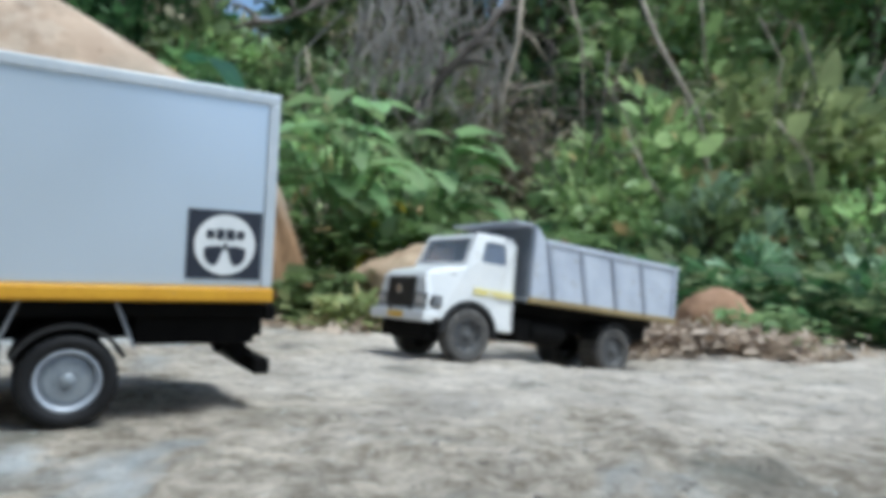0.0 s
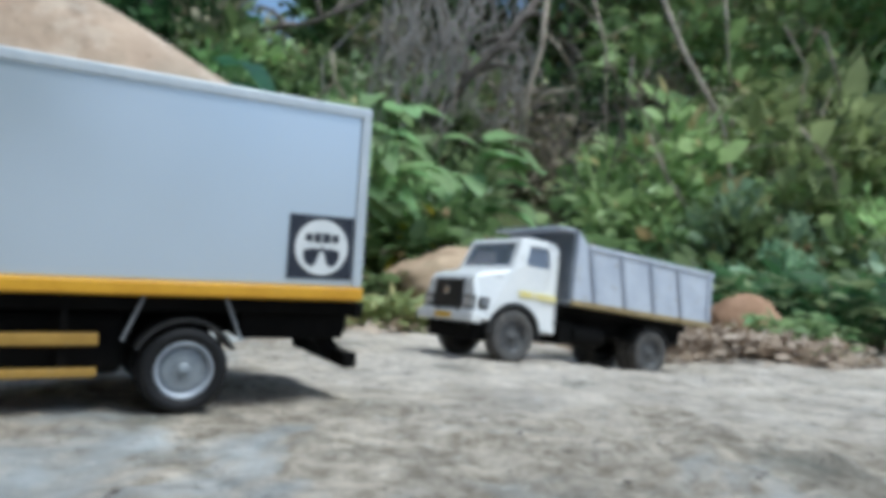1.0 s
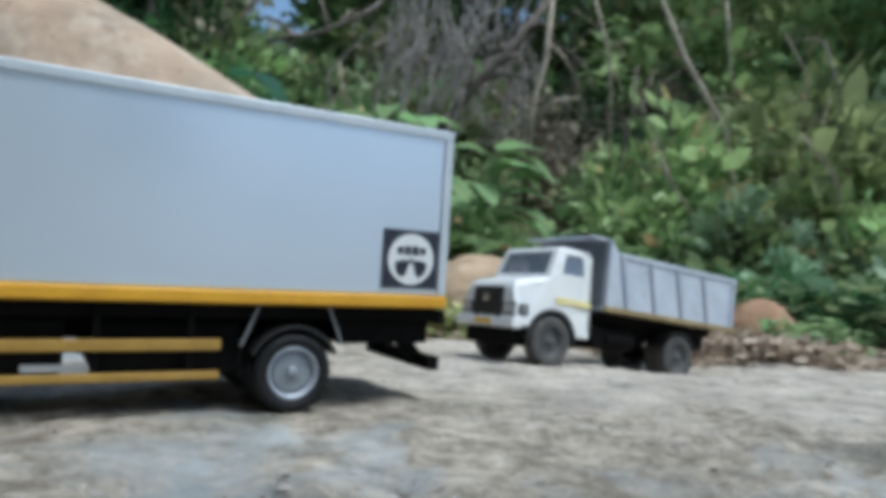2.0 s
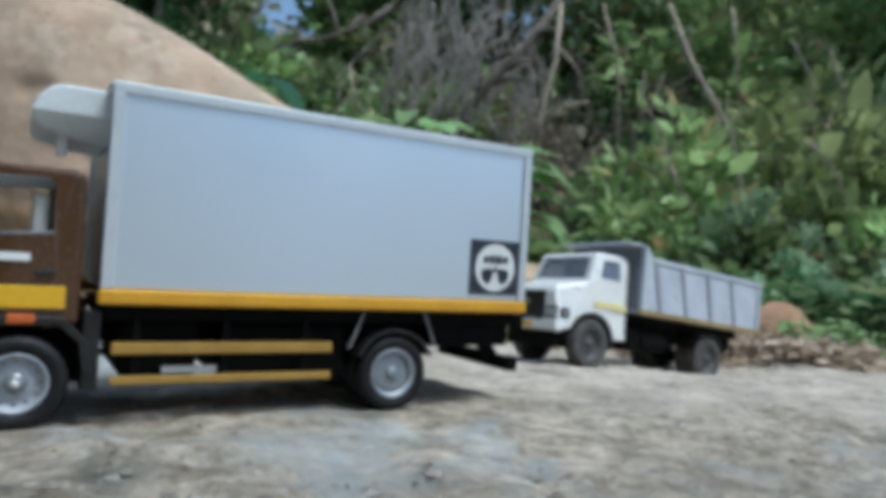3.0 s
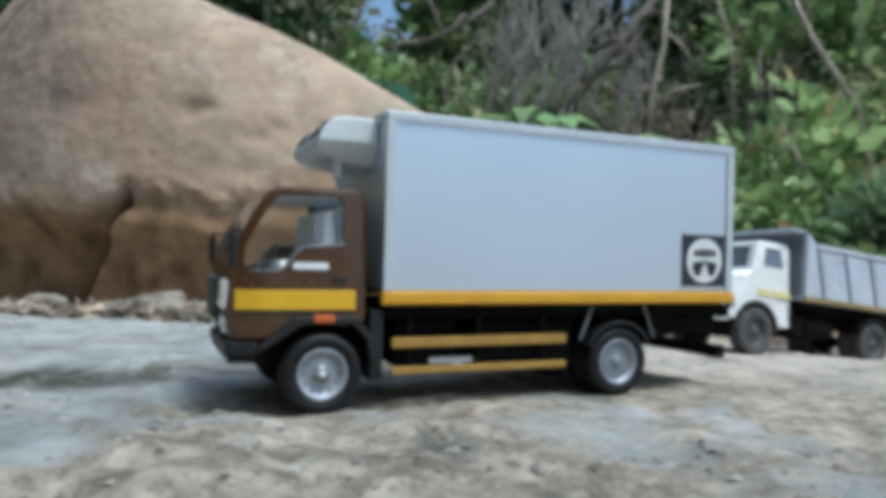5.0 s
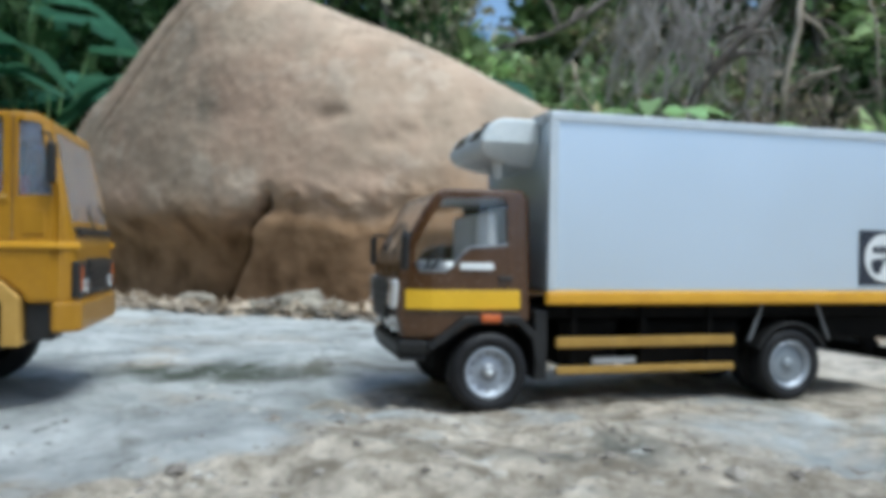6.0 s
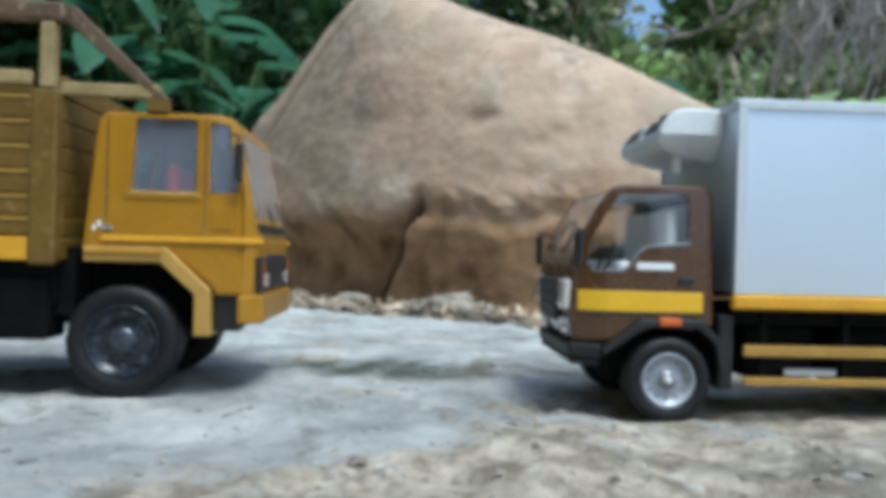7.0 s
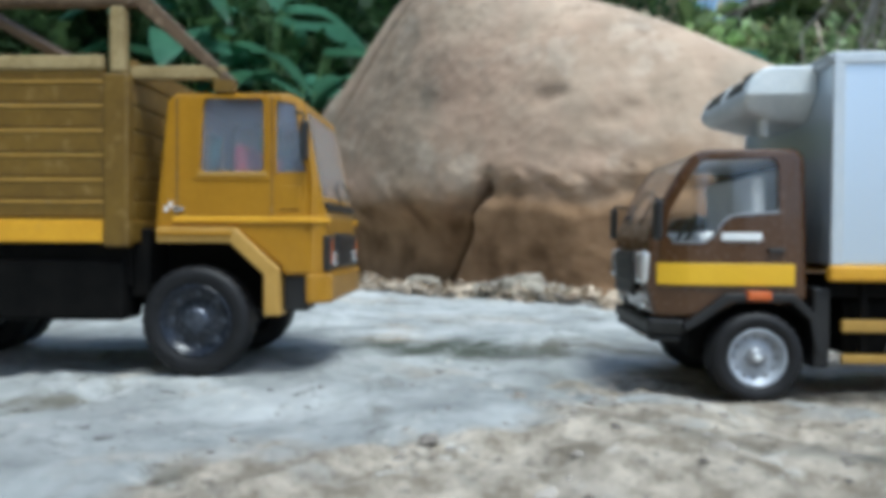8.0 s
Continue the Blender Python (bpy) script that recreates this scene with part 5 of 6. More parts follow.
# ---- the brown box truck ----
def box_truck():
    t = thing("box_truck", BROWN_AT, "scale model refrigerated truck, brown cab, grey-white box, amber trim", "truck")
    taper = lambda c: Vector((c.x, c.y * (1 - 0.04 * step(0.0, 0.06, c.x) - 0.14 * step(0.06, 0.125, c.x)) * (1 - 0.09 * step(0.14, 0.3, c.z)), c.z))  # noqa: E731
    SLICES = [0.012 * k for k in range(1, 10)]
    outer = [(-0.056, 0.112), (-0.056, 0.272), (-0.048, 0.281), (0.052, 0.281), (0.064, 0.277), (0.0805, 0.2545), (0.0955, 0.2255), (0.108, 0.198), (0.113, 0.180), (0.116, 0.13), (0.107, 0.092), (0.06, 0.092)]
    inner = [(-0.050, 0.14), (-0.050, 0.267), (-0.044, 0.275), (0.050, 0.275), (0.06, 0.2705), (0.075, 0.2495), (0.089, 0.2225), (0.101, 0.196), (0.106, 0.178), (0.106, 0.14)]
    pane = [(0.055, 0.2685), (-0.020, 0.270), (-0.026, 0.265), (-0.026, 0.211), (0.024, 0.207), (0.034, 0.2), (0.046, 0.183), (0.055, 0.177), (0.088, 0.177), (0.094, 0.185), (0.0925, 0.205), (0.082, 0.2265), (0.0685, 0.2505)]
    bow = [Vector(q) for q in ((0.0665, 0.2705), (0.0785, 0.2535), (0.0925, 0.2275), (0.1035, 0.2045))]
    off = Vector((0.883, 0.47)) * 0.02
    shield = [tuple(q + off) for q in bow] + [tuple(q - off) for q in bow[::-1]]
    wheel_cut = [(0.064 * math.cos(2 * math.pi * k / 28), 0.05 + 0.064 * math.sin(2 * math.pi * k / 28)) for k in range(28)]
    cab = carved(prism(outer, -0.113, 0.113, 0.006), [prism(inner, -0.107, 0.107), prism(pane, -0.2, 0.2), prism(shield, -0.1, 0.1), prism(wheel_cut, 0.07, 0.2), prism(wheel_cut, -0.2, -0.07), block(-0.08, -0.03, -0.085, 0.085, 0.2, 0.264, 0)])
    cab = part("cab", bent(cab, taper, SLICES), BROWN, t, "glossy dark brown cab")
    ARCH = [(-0.071, 0.055), (-0.063, 0.098), (-0.040, 0.1205), (0.034, 0.1205), (0.060, 0.100), (0.078, 0.086), (0.078, 0.078), (0.056, 0.091), (0.030, 0.1115), (-0.036, 0.1115), (-0.056, 0.093), (-0.063, 0.055)]
    door_line = [(-0.036, 0.126), (-0.036, 0.275), (0.054, 0.2765), (0.0725, 0.254), (0.087, 0.2275), (0.0985, 0.205), (0.101, 0.158), (0.075, 0.126)]
    small = pane

    def door(s):
        d = carved(prism(door_line, s * 0.112, s * 0.1145), [prism(small, -0.2, 0.2), prism(wheel_cut, -0.2, 0.2)])
        part("door", bent(d, taper, SLICES), BROWN, cab)
        part("side_window", bent(prism(pane, s * 0.1085, s * 0.1105), taper, SLICES), GLASS, cab).visible_shadow = False
        sill = [(-0.026, 0.2105), (0.024, 0.2065), (0.034, 0.1995), (0.046, 0.1825), (0.055, 0.1765), (0.088, 0.1765)]
        part("window_seal", bent(tube([(x, s * 0.1145, z) for x, z in sill], 0.0014, None, 6), taper, SLICES), HUB_GREY, cab, "pale grey window seal")
        part("yellow_stripe", bent(block(-0.041, 0.104, s * 0.1135 - 0.002, s * 0.1135 + 0.0025, 0.129, 0.153, 0.001), taper, SLICES), STRIPE, cab, "bright yellow reflective stripe")
        part("name_plate", bent(block(-0.006, 0.037, s * 0.1135 - 0.002, s * 0.1135 + 0.0022, 0.1785, 0.187, 0.0008), taper, SLICES), STICKER_WHITE, cab, "white unreadable lettering strip")
        part("door_handle", bent(block(-0.03, -0.012, s * 0.1135 - 0.002, s * 0.1135 + 0.0045, 0.1655, 0.1705, 0.001), taper, SLICES), BLACK, cab)
        part("marker_lamp", block(-0.014, 0.012, s * 0.113 - 0.004, s * 0.113 + 0.0105, 0.1135, 0.1235, 0.002), ORANGE_LENS, t, "orange side marker lamp")
        part("wheel_arch", prism(ARCH, s * 0.085, s * 0.12, 0.0015), BLACK, t, "black plastic wheel arch")
        part("mudguard", block(-0.078, -0.060, s * 0.1 - 0.018, s * 0.1 + 0.018, 0.04, 0.128, 0.003), BLACK, t)
        arm = tube([(0.096, s * 0.092, 0.222), (0.110, s * 0.120, 0.225), (0.111, s * 0.124, 0.212)], 0.0018, None, 6)
        arm = part("mirror_arm", arm, BLACK, cab)
        part("mirror", block(0.106, 0.1145, s * 0.124 - 0.010, s * 0.124 + 0.010, 0.178, 0.222, 0.004), BLACK, cab, "black wing mirror")
        part("headlamp", block(0.098, 0.1205, s * 0.074 - 0.018, s * 0.074 + 0.019, 0.128, 0.166, 0.005), LAMP_LENS, cab, "clear headlamp")
        part("fog_lamp", block(0.106, 0.113, s * 0.065 - 0.012, s * 0.065 + 0.012, 0.098, 0.107, 0.002), LAMP_LENS, t)
    both(door)
    part("windscreen", bent(prism([tuple(q + off * 0.05) for q in bow] + [tuple(q - off * 0.05) for q in bow[::-1]], -0.0985, 0.0985), taper, SLICES), GLASS, cab, "clear bowed windscreen").visible_shadow = False
    grille = block(0.1155, 0.1215, -0.052, 0.052, 0.112, 0.165, 0.002)
    for k in range(4):
        block(0.1205, 0.1235, -0.049, 0.049, 0.117 + 0.012 * k, 0.121 + 0.012 * k, 0.001, grille)
    part("grille", grille, BLACK, cab)
    part("bumper", bent(block(0.075, 0.113, -0.115, 0.115, 0.072, 0.0905, 0.005), taper, SLICES), BLACK, t, "black plastic front bumper")
    part("bumper_lip", bent(block(0.078, 0.110, -0.112, 0.112, 0.064, 0.0715, 0.003), taper, SLICES), BLACK, t)
    for s in (-1, 1):
        part("wiper", tube([(0.109, s * 0.03, 0.196), (0.0985, s * 0.045, 0.222), (0.089, s * 0.01, 0.240)], 0.0012, None, 5), BLACK, cab)
    part("dashboard", block(0.075, 0.1, -0.085, 0.085, 0.135, 0.172, 0.006), HUB_GREY, cab)
    # pale linings and floor added to brighten the inside of the cab
    part("headlining", block(-0.044, 0.045, -0.092, 0.092, 0.2695, 0.2725, 0.001), SEAT_GREY, cab, "pale grey roof lining added to brighten the cab")
    part("rear_lining", block(-0.049, -0.046, -0.098, 0.098, 0.145, 0.2, 0.001), SEAT_GREY, cab, "pale grey lining added behind the seats to brighten the cab")
    part("cab_floor", block(-0.044, 0.098, -0.088, 0.088, 0.141, 0.146, 0.001), SEAT_GREY, cab)
    part("steering_wheel", ring((0.055, 0.045, 0.190), 0.021, 0.0022, Matrix.Rotation(radians(60), 4, "Y")), BLACK, cab)
    seat(cab, 0.02, 0.05, 0.168, 0.07, SEAT_GREY, "pale grey seat")
    seat(cab, 0.02, -0.045, 0.168, 0.09, SEAT_GREY, "pale grey seat")

    # cargo box
    body = part("cargo_box", block(-0.646, -0.077, -0.124, 0.124, 0.153, 0.378, 0.002), BOX_WHITE, t, "plain grey-white insulated box")
    for s in (1, -1):
        part("top_rail", block(-0.650, -0.0735, s * 0.1245 - 0.003, s * 0.1245 + 0.003, 0.369, 0.3815, 0.0015), BOX_EDGE, body)
        for x in (-0.650, -0.0865):
            part("corner_post", block(x, x + 0.013, s * 0.1245 - 0.0025, s * 0.1245 + 0.0025, 0.153, 0.369, 0.0012), BOX_EDGE, body)
        part("base_rail", block(-0.652, -0.0715, s * 0.1235 - 0.006, s * 0.1235 + 0.006, 0.1355, 0.1525, 0.003), AMBER, t, "amber yellow rail along the box's foot")
    for x in (-0.6495, -0.0735):
        part("end_rail", block(x - 0.0025, x + 0.0025, -0.121, 0.121, 0.369, 0.3815, 0.0015), BOX_EDGE, body)
    part("roof_skin", block(-0.645, -0.078, -0.12, 0.12, 0.378, 0.380, 0.0008), BOX_WHITE, body)
    badge = part("emblem", block(-0.635, -0.551, 0.1242, 0.1262, 0.1615, 0.2405, 0.0004), NAVY, t, "square navy sticker with a round white emblem")
    cx, cz = -0.593, 0.201
    disc = [(cx + 0.0345 * math.cos(2 * math.pi * k / 40), cz + 0.0345 * math.sin(2 * math.pi * k / 40)) for k in range(40)]
    part("emblem_disc", prism(disc, 0.126, 0.1268), STICKER_WHITE, badge)
    for x0, x1 in ((-0.0215, -0.0125), (-0.0105, -0.0005), (0.0015, 0.0105), (0.0125, 0.0215)):
        part("emblem_bar", prism(rounded(cx + x0, cx + x1, cz + 0.005 + 0.1 * abs(x0 + x1) * 0.5, cz + 0.0185 - 0.12 * abs(x0 + x1) * 0.5, 0.002), 0.1266, 0.1274), NAVY, badge)
    for s in (-1, 1):
        lobe = [(cx + s * u, cz + v) for u, v in ((0.002, -0.004), (0.008, -0.001), (0.016, -0.002), (0.0235, -0.004), (0.0235, -0.013), (0.019, -0.021), (0.013, -0.024), (0.008, -0.021), (0.0055, -0.014))]
        part("emblem_lobe", prism(lobe[::s], 0.1266, 0.1274), NAVY, badge)
    part("emblem_peak", prism([(cx - 0.005, cz - 0.005), (cx + 0.005, cz - 0.005), (cx, cz + 0.003)], 0.1266, 0.1276), NAVY, badge)

    # cooling unit on the box's front
    unit = prism([(-0.077, 0.314), (-0.077, 0.377), (-0.026, 0.377), (-0.014, 0.373), (-0.003, 0.360), (0.003, 0.346), (0.002, 0.336), (-0.006, 0.328), (-0.036, 0.319)], -0.085, 0.085, 0.004)
    bmesh.ops.bisect_plane(unit, geom=unit.verts[:] + unit.edges[:] + unit.faces[:], plane_co=(0, 0, 0.345), plane_no=(0, 0, 1))
    bent(unit, lambda c: Vector((c.x, c.y * (1 - 0.32 * max(0.0, min(1.0, (0.345 - c.z) / 0.031))), c.z)))
    unit = part("cooling_unit", unit, UNIT_WHITE, t, "white box-front cooling unit with dark slots")
    for y0, y1, high, lift in ((0.012, 0.066, 0.0095, 0.0), (-0.066, -0.012, 0.0095, 0.0), (0.035, 0.06, 0.0022, 0.0155)):
        slot = bent(block(-0.0035, 0.0035, y0, y1, lift - high, lift + high, 0.002), lambda c: Matrix.Rotation(radians(-34), 3, "Y") @ c + Vector((-0.0062, 0, 0.3595)))
        part("slot", slot, BLACK, unit, "dark air slot")
    part("drain_stub", tube([(-0.03, 0.05, 0.322), (-0.03, 0.05, 0.300)], [0.0065, 0.006], None, 10), STICKER_WHITE, unit)

    # chassis and side guard
    for s in (1, -1):
        part("chassis_rail", block(-0.665, 0.11, s * 0.042 - 0.008, s * 0.042 + 0.008, 0.086, 0.116, 0.002), CHASSIS, t)
        for z0, z1 in ((0.080, 0.093), (0.046, 0.0555)):
            part("guard_rail", block(-0.349, -0.089, s * 0.119 - 0.003, s * 0.119 + 0.003, z0, z1, 0.0015), RAILING, t, "tan yellow side guard rail")
        for x in (-0.115, -0.215, -0.315):
            part("guard_post", block(x - 0.004, x + 0.004, s * 0.113 - 0.003, s * 0.113 + 0.003, 0.046, 0.135, 0.001), CHASSIS, t)
        part("rear_mudguard", arch(-0.44, 0.05, 0.0565, 0.0605, s * 0.062, s * 0.125, 25, 155), BLACK, t)
        for x0, x1 in ((-0.372, -0.392), (-0.502, -0.482)):
            part("mudguard_stay", tube([(x0, s * 0.122, 0.085), (x1, s * 0.122, 0.134)], 0.0017, None, 6), HUB_GREY, t)
        part("bumper_bracket", prism([(-0.61, 0.116), (-0.585, 0.116), (-0.635, 0.05), (-0.653, 0.05), (-0.653, 0.064)], s * 0.06 - 0.004, s * 0.06 + 0.004), CHASSIS, t)
    part("rear_skirt", block(-0.64, -0.505, -0.1, 0.1, 0.084, 0.117, 0.003), CHASSIS, t)
    part("box_floor", block(-0.645, -0.078, -0.112, 0.112, 0.117, 0.1345, 0.002), CHASSIS, t)
    # box and tank are lowered and lengthened to block light under the floor
    part("battery_box", block(-0.185, -0.1, -0.1, 0.1, 0.052, 0.114, 0.004), CHASSIS, t)
    part("fuel_tank", block(-0.378, -0.215, -0.098, 0.098, 0.044, 0.114, 0.01), CHASSIS, t)
    for s in (1, -1):
        part("tank_plate", block(-0.208, -0.145, s * 0.108 - 0.0015, s * 0.108 + 0.0015, 0.0565, 0.0645, 0.0006), STICKER_WHITE, t, "white plate between the guard rails")
    part("underrun_bar", block(-0.660, -0.640, -0.105, 0.105, 0.046, 0.066, 0.003), CHASSIS, t)
    part("tail_lamp_bar", block(-0.662, -0.648, -0.11, 0.11, 0.112, 0.132, 0.002), CHASSIS, t)
    # dark block added to close the lit gap behind the front wheels
    part("inner_arch", block(-0.066, 0.062, -0.082, 0.082, 0.045, 0.111, 0.003), CHASSIS, t)
    part("front_axle", tube([(0, -0.09, 0.05), (0, 0.09, 0.05)], 0.008, None, 8), CHASSIS, t)
    part("rear_axle", tube([(-0.44, -0.09, 0.05), (-0.44, 0.09, 0.05)], 0.013, None, 8), CHASSIS, t)
    for s in (1, -1):
        front = wheel(t, 0, s * 0.105, 0.0505, 0.036, 0.0318, RIM_SILVER, HUB_GREY, RUBBER, 12, "black tyre on a silver slotted rim", 0.0022, 1.35)
        boss = spun([(0.0042, 0.0135), (0.004, 0.0165), (0.0025, 0.0178), (0.0001, 0.018)], None, 16)
        bent(boss, lambda c: Vector((c.x, c.y * s, c.z)))
        bmesh.ops.recalc_face_normals(boss, faces=boss.faces[:])
        part("boss", boss, STICKER_WHITE, front, "pale hub boss", True)
        dish(wheel(t, -0.44, s * 0.105, 0.0505, 0.036, 0.0328, RIM_SILVER, RIM_GREY, RUBBER, 0, "black tyre on a dished silver rim"), 0.0328, 0.036, s, RIM_GREY)
        wheel(t, -0.44, s * 0.066, 0.0505, 0.034, 0.0345, RIM_SILVER, HUB_GREY, RUBBER, 0)
    return t


# ---- the ochre cargo truck ----
def cargo_truck():
    t = thing("cargo_truck", YELLOW_AT, "scale model ochre yellow cargo truck with slatted open body", "truck")
    SLICES = [0.145 + 0.0055 * k for k in range(12)]

    def taper(c):
        crown = step(0.14, 0.18, c.x) * step(0.235, 0.37, c.z)
        return Vector((c.x - 0.006 * crown, c.y * (1 - 0.12 * step(0.182, 0.206, c.x)) * (1 - 0.16 * crown), c.z))

    def nose(bm):
        return bent(bm, lambda c: Vector((c.x - 0.0005, c.y * 1.12, c.z)))

    outer = [(-0.020, 0.184), (-0.003, 0.352), (0.007, 0.362), (0.160, 0.362), (0.174, 0.355), (0.196, 0.215), (0.200, 0.205), (0.202, 0.131), (0.147, 0.131), (0.143, 0.142), (0.092, 0.184)]
    inner = [(-0.012, 0.2), (0.004, 0.348), (0.012, 0.356), (0.157, 0.356), (0.168, 0.35), (0.189, 0.214), (0.191, 0.2)]
    side = rounded(0.041, 0.1225, 0.262, 0.355, 0.006)
    side = [(x + (0.004 if z > 0.3 and x < 0.075 else 0), z) for x, z in side]
    vent = [(0.138, 0.352), (0.163, 0.350), (0.176, 0.263), (0.138, 0.261)]
    a, b, off = Vector((0.1762, 0.342)), Vector((0.1935, 0.232)), Vector((0.985, 0.17)) * 0.02
    shield = [tuple(a - off), tuple(a + off), tuple(b + off), tuple(b - off)]
    cab = part("cab", bent(carved(prism(outer, -0.122, 0.122, 0.005), [prism(inner, -0.116, 0.116), prism(side, -0.2, 0.2), prism(vent, -0.2, 0.2), prism(shield, -0.104, 0.104), block(-0.06, 0.008, -0.09, 0.09, 0.27, 0.335, 0)]), taper, SLICES), OCHRE, t, "ochre yellow forward-control cab")
    part("windscreen", bent(prism([tuple(a - off * 0.05), tuple(a + off * 0.06), tuple(b + off * 0.06), tuple(b - off * 0.05)], -0.102, 0.102), taper, SLICES), MISTY, cab, "hazy windscreen").visible_shadow = False

    def flank(s):
        for pane in (side, vent):
            part("side_window", bent(prism(pane, s * 0.1175, s * 0.1195), taper, SLICES), CLOUDY, cab).visible_shadow = False
        rim = carved(prism([(0.032, 0.252), (0.129, 0.252), (0.129, 0.3585), (0.038, 0.3585)], s * 0.1215, s * 0.1245), [prism(side, -0.2, 0.2)])
        part("window_frame", rim, OCHRE, cab)
        part("window_sill", block(0.037, 0.127, s * 0.1235 - 0.002, s * 0.1235 + 0.003, 0.2565, 0.2615, 0.001), FENDER_TAN, cab, "pale window seal")
        part("door", carved(prism([(0.012, 0.207), (0.132, 0.207), (0.132, 0.256), (0.012, 0.256)], s * 0.1205, s * 0.1232), []), OCHRE, cab)
        for x in (0.0105, 0.1325):
            part("door_seam", block(x - 0.0007, x + 0.0007, s * 0.1222 - 0.001, s * 0.1222 + 0.0008, 0.207, 0.357, 0.0), BEAM_BROWN, cab)
        part("vent_panel", block(0.143, 0.168, s * 0.1222 - 0.001, s * 0.1222 + 0.0012, 0.215, 0.245, 0.0008), OCHRE, cab)
        for k in range(3):
            part("lettering", block(-0.006 + 0.006 * k, -0.002 + 0.006 * k, s * 0.1222 - 0.001, s * 0.1222 + 0.0018, 0.211 + 0.005 * (k % 2), 0.218 + 0.006 * (k % 2), 0.0004), STICKER_WHITE, cab)
        part("waist_ledge", bent(block(0.005, 0.205, s * 0.1235 - 0.002, s * 0.1235 + 0.0035, 0.1975, 0.2055, 0.0015), taper, SLICES), AMBER, cab, "raised amber waist ledge")
        part("door_handle", block(0.006, 0.02, s * 0.1235 - 0.002, s * 0.1235 + 0.005, 0.212, 0.217, 0.001), CHROME, cab)
        flare = [(-0.014, 0.191), (0.087, 0.191), (0.143, 0.139), (0.145, 0.08), (0.124, 0.08), (0.124, 0.132), (0.080, 0.172), (-0.014, 0.172)]
        part("mudguard", prism(flare, s * 0.085, s * 0.130, 0.002), FENDER_TAN, t, "tan angular front mudguard")
        part("mudguard_lip", block(-0.012, 0.083, s * 0.1295, s * 0.1325, 0.181, 0.186, 0.001), OCHRE, t) if s > 0 else part("mudguard_lip", block(-0.012, 0.083, -0.1325, -0.1295, 0.181, 0.186, 0.001), OCHRE, t)
        if s < 0:
            part("mirror_arm", tube([(0.16, s * 0.112, 0.34), (0.174, s * 0.13, 0.335), (0.176, s * 0.132, 0.32)], 0.002, None, 6), BLACK, cab)
            part("mirror", block(0.172, 0.181, s * 0.132 - 0.010, s * 0.132 + 0.010, 0.276, 0.326, 0.004), BLACK, cab, "black wing mirror")
        part("lamp_surround", nose(block(0.196, 0.2055, s * 0.078 - 0.024, s * 0.078 + 0.015, 0.136, 0.182, 0.002)), BLACK, cab)
        part("headlamp", nose(block(0.199, 0.2075, s * 0.07 - 0.012, s * 0.07 + 0.012, 0.142, 0.16, 0.003)), LAMP_LENS, cab, "clear headlamp")
        part("turn_lamp", nose(block(0.195, 0.2065, s * 0.088 - 0.004, s * 0.088 + 0.004, 0.144, 0.176, 0.002)), ORANGE_LENS, cab)
        part("step_block", block(0.145, 0.178, s * 0.095 - 0.02, s * 0.095 + 0.02, 0.085, 0.131, 0.003), BLACK, t)
    both(flank)
    grille = block(0.199, 0.206, -0.05, 0.05, 0.138, 0.185, 0.002)
    for k in range(4):
        block(0.205, 0.2085, -0.047, 0.047, 0.142 + 0.011 * k, 0.146 + 0.011 * k, 0.001, grille)
    part("grille", nose(grille), BLACK, cab)
    part("cowl_strip", nose(block(0.192, 0.2025, -0.088, 0.088, 0.2155, 0.225, 0.002)), BLACK, cab, "black cowl under the windscreen")
    for s in (-1, 1):
        part("wiper", tube([(0.204, s * 0.03, 0.224), (0.201, s * 0.05, 0.245), (0.197, s * 0.02, 0.258)], 0.0014, None, 5), BLACK, cab)
    part("bumper", bent(block(0.176, 0.208, -0.126, 0.126, 0.095, 0.133, 0.004), taper, SLICES), OCHRE, t, "ochre steel front bumper")
    part("steering_wheel", ring((0.155, -0.05, 0.265), 0.026, 0.0026, Matrix.Rotation(radians(55), 4, "Y")), BLACK, cab)
    seat(cab, 0.118, 0.05, 0.215, 0.09, SEAT_RED, "red seat")
    seat(cab, 0.118, -0.06, 0.215, 0.085, SEAT_RED, "red seat")
    part("dashboard", block(0.155, 0.186, -0.085, 0.085, 0.19, 0.222, 0.004), BLACK, cab)

    # slatted body
    body = part("body_floor", block(-0.86, -0.042, -0.134, 0.134, 0.171, 0.1995, 0.003), OCHRE_DULL, t, "ochre body floor")
    levels = (0.2015, 0.225, 0.253, 0.284, 0.315, 0.346, 0.377, 0.405)
    for s in (1, -1):
        part("floor_rail", block(-0.862, -0.0775, s * 0.1365 - 0.0025, s * 0.1365 + 0.003, 0.1715, 0.200, 0.0015), AMBER, body, "amber rail along the body's foot")
        for z0, z1 in zip(levels, levels[1:]):
            part("plank", block(-0.858, -0.078, s * 0.131 - 0.004, s * 0.131 + 0.004, z0 + 0.0012, z1 - 0.0012, 0.003), OCHRE_DULL, body)
            part("plank_edge", block(-0.858, -0.078, s * 0.1345 - 0.002, s * 0.1345 + 0.003, z1 - 0.0045, z1 - 0.0005, 0.001), RAILING, body)
        part("cap_rail", block(-0.858, -0.078, s * 0.132 - 0.006, s * 0.132 + 0.0065, 0.389, 0.407, 0.003), DUSTY_RAIL, body, "pale dusty cap rail")
        for x in (-0.077, -0.36, -0.61, -0.862):
            part("post", block(x, x + 0.034, s * 0.133 - 0.009, s * 0.133 + 0.009, 0.166, 0.384 if x > -0.1 else 0.41, 0.004), OCHRE_DULL, body)
    # hood rack, built only on the side that faces the camera
    part("rack_post", block(-0.068, -0.049, -0.142, -0.124, 0.384, 0.468, 0.004), DUSTY_RAIL, body, "pale worn rack post")
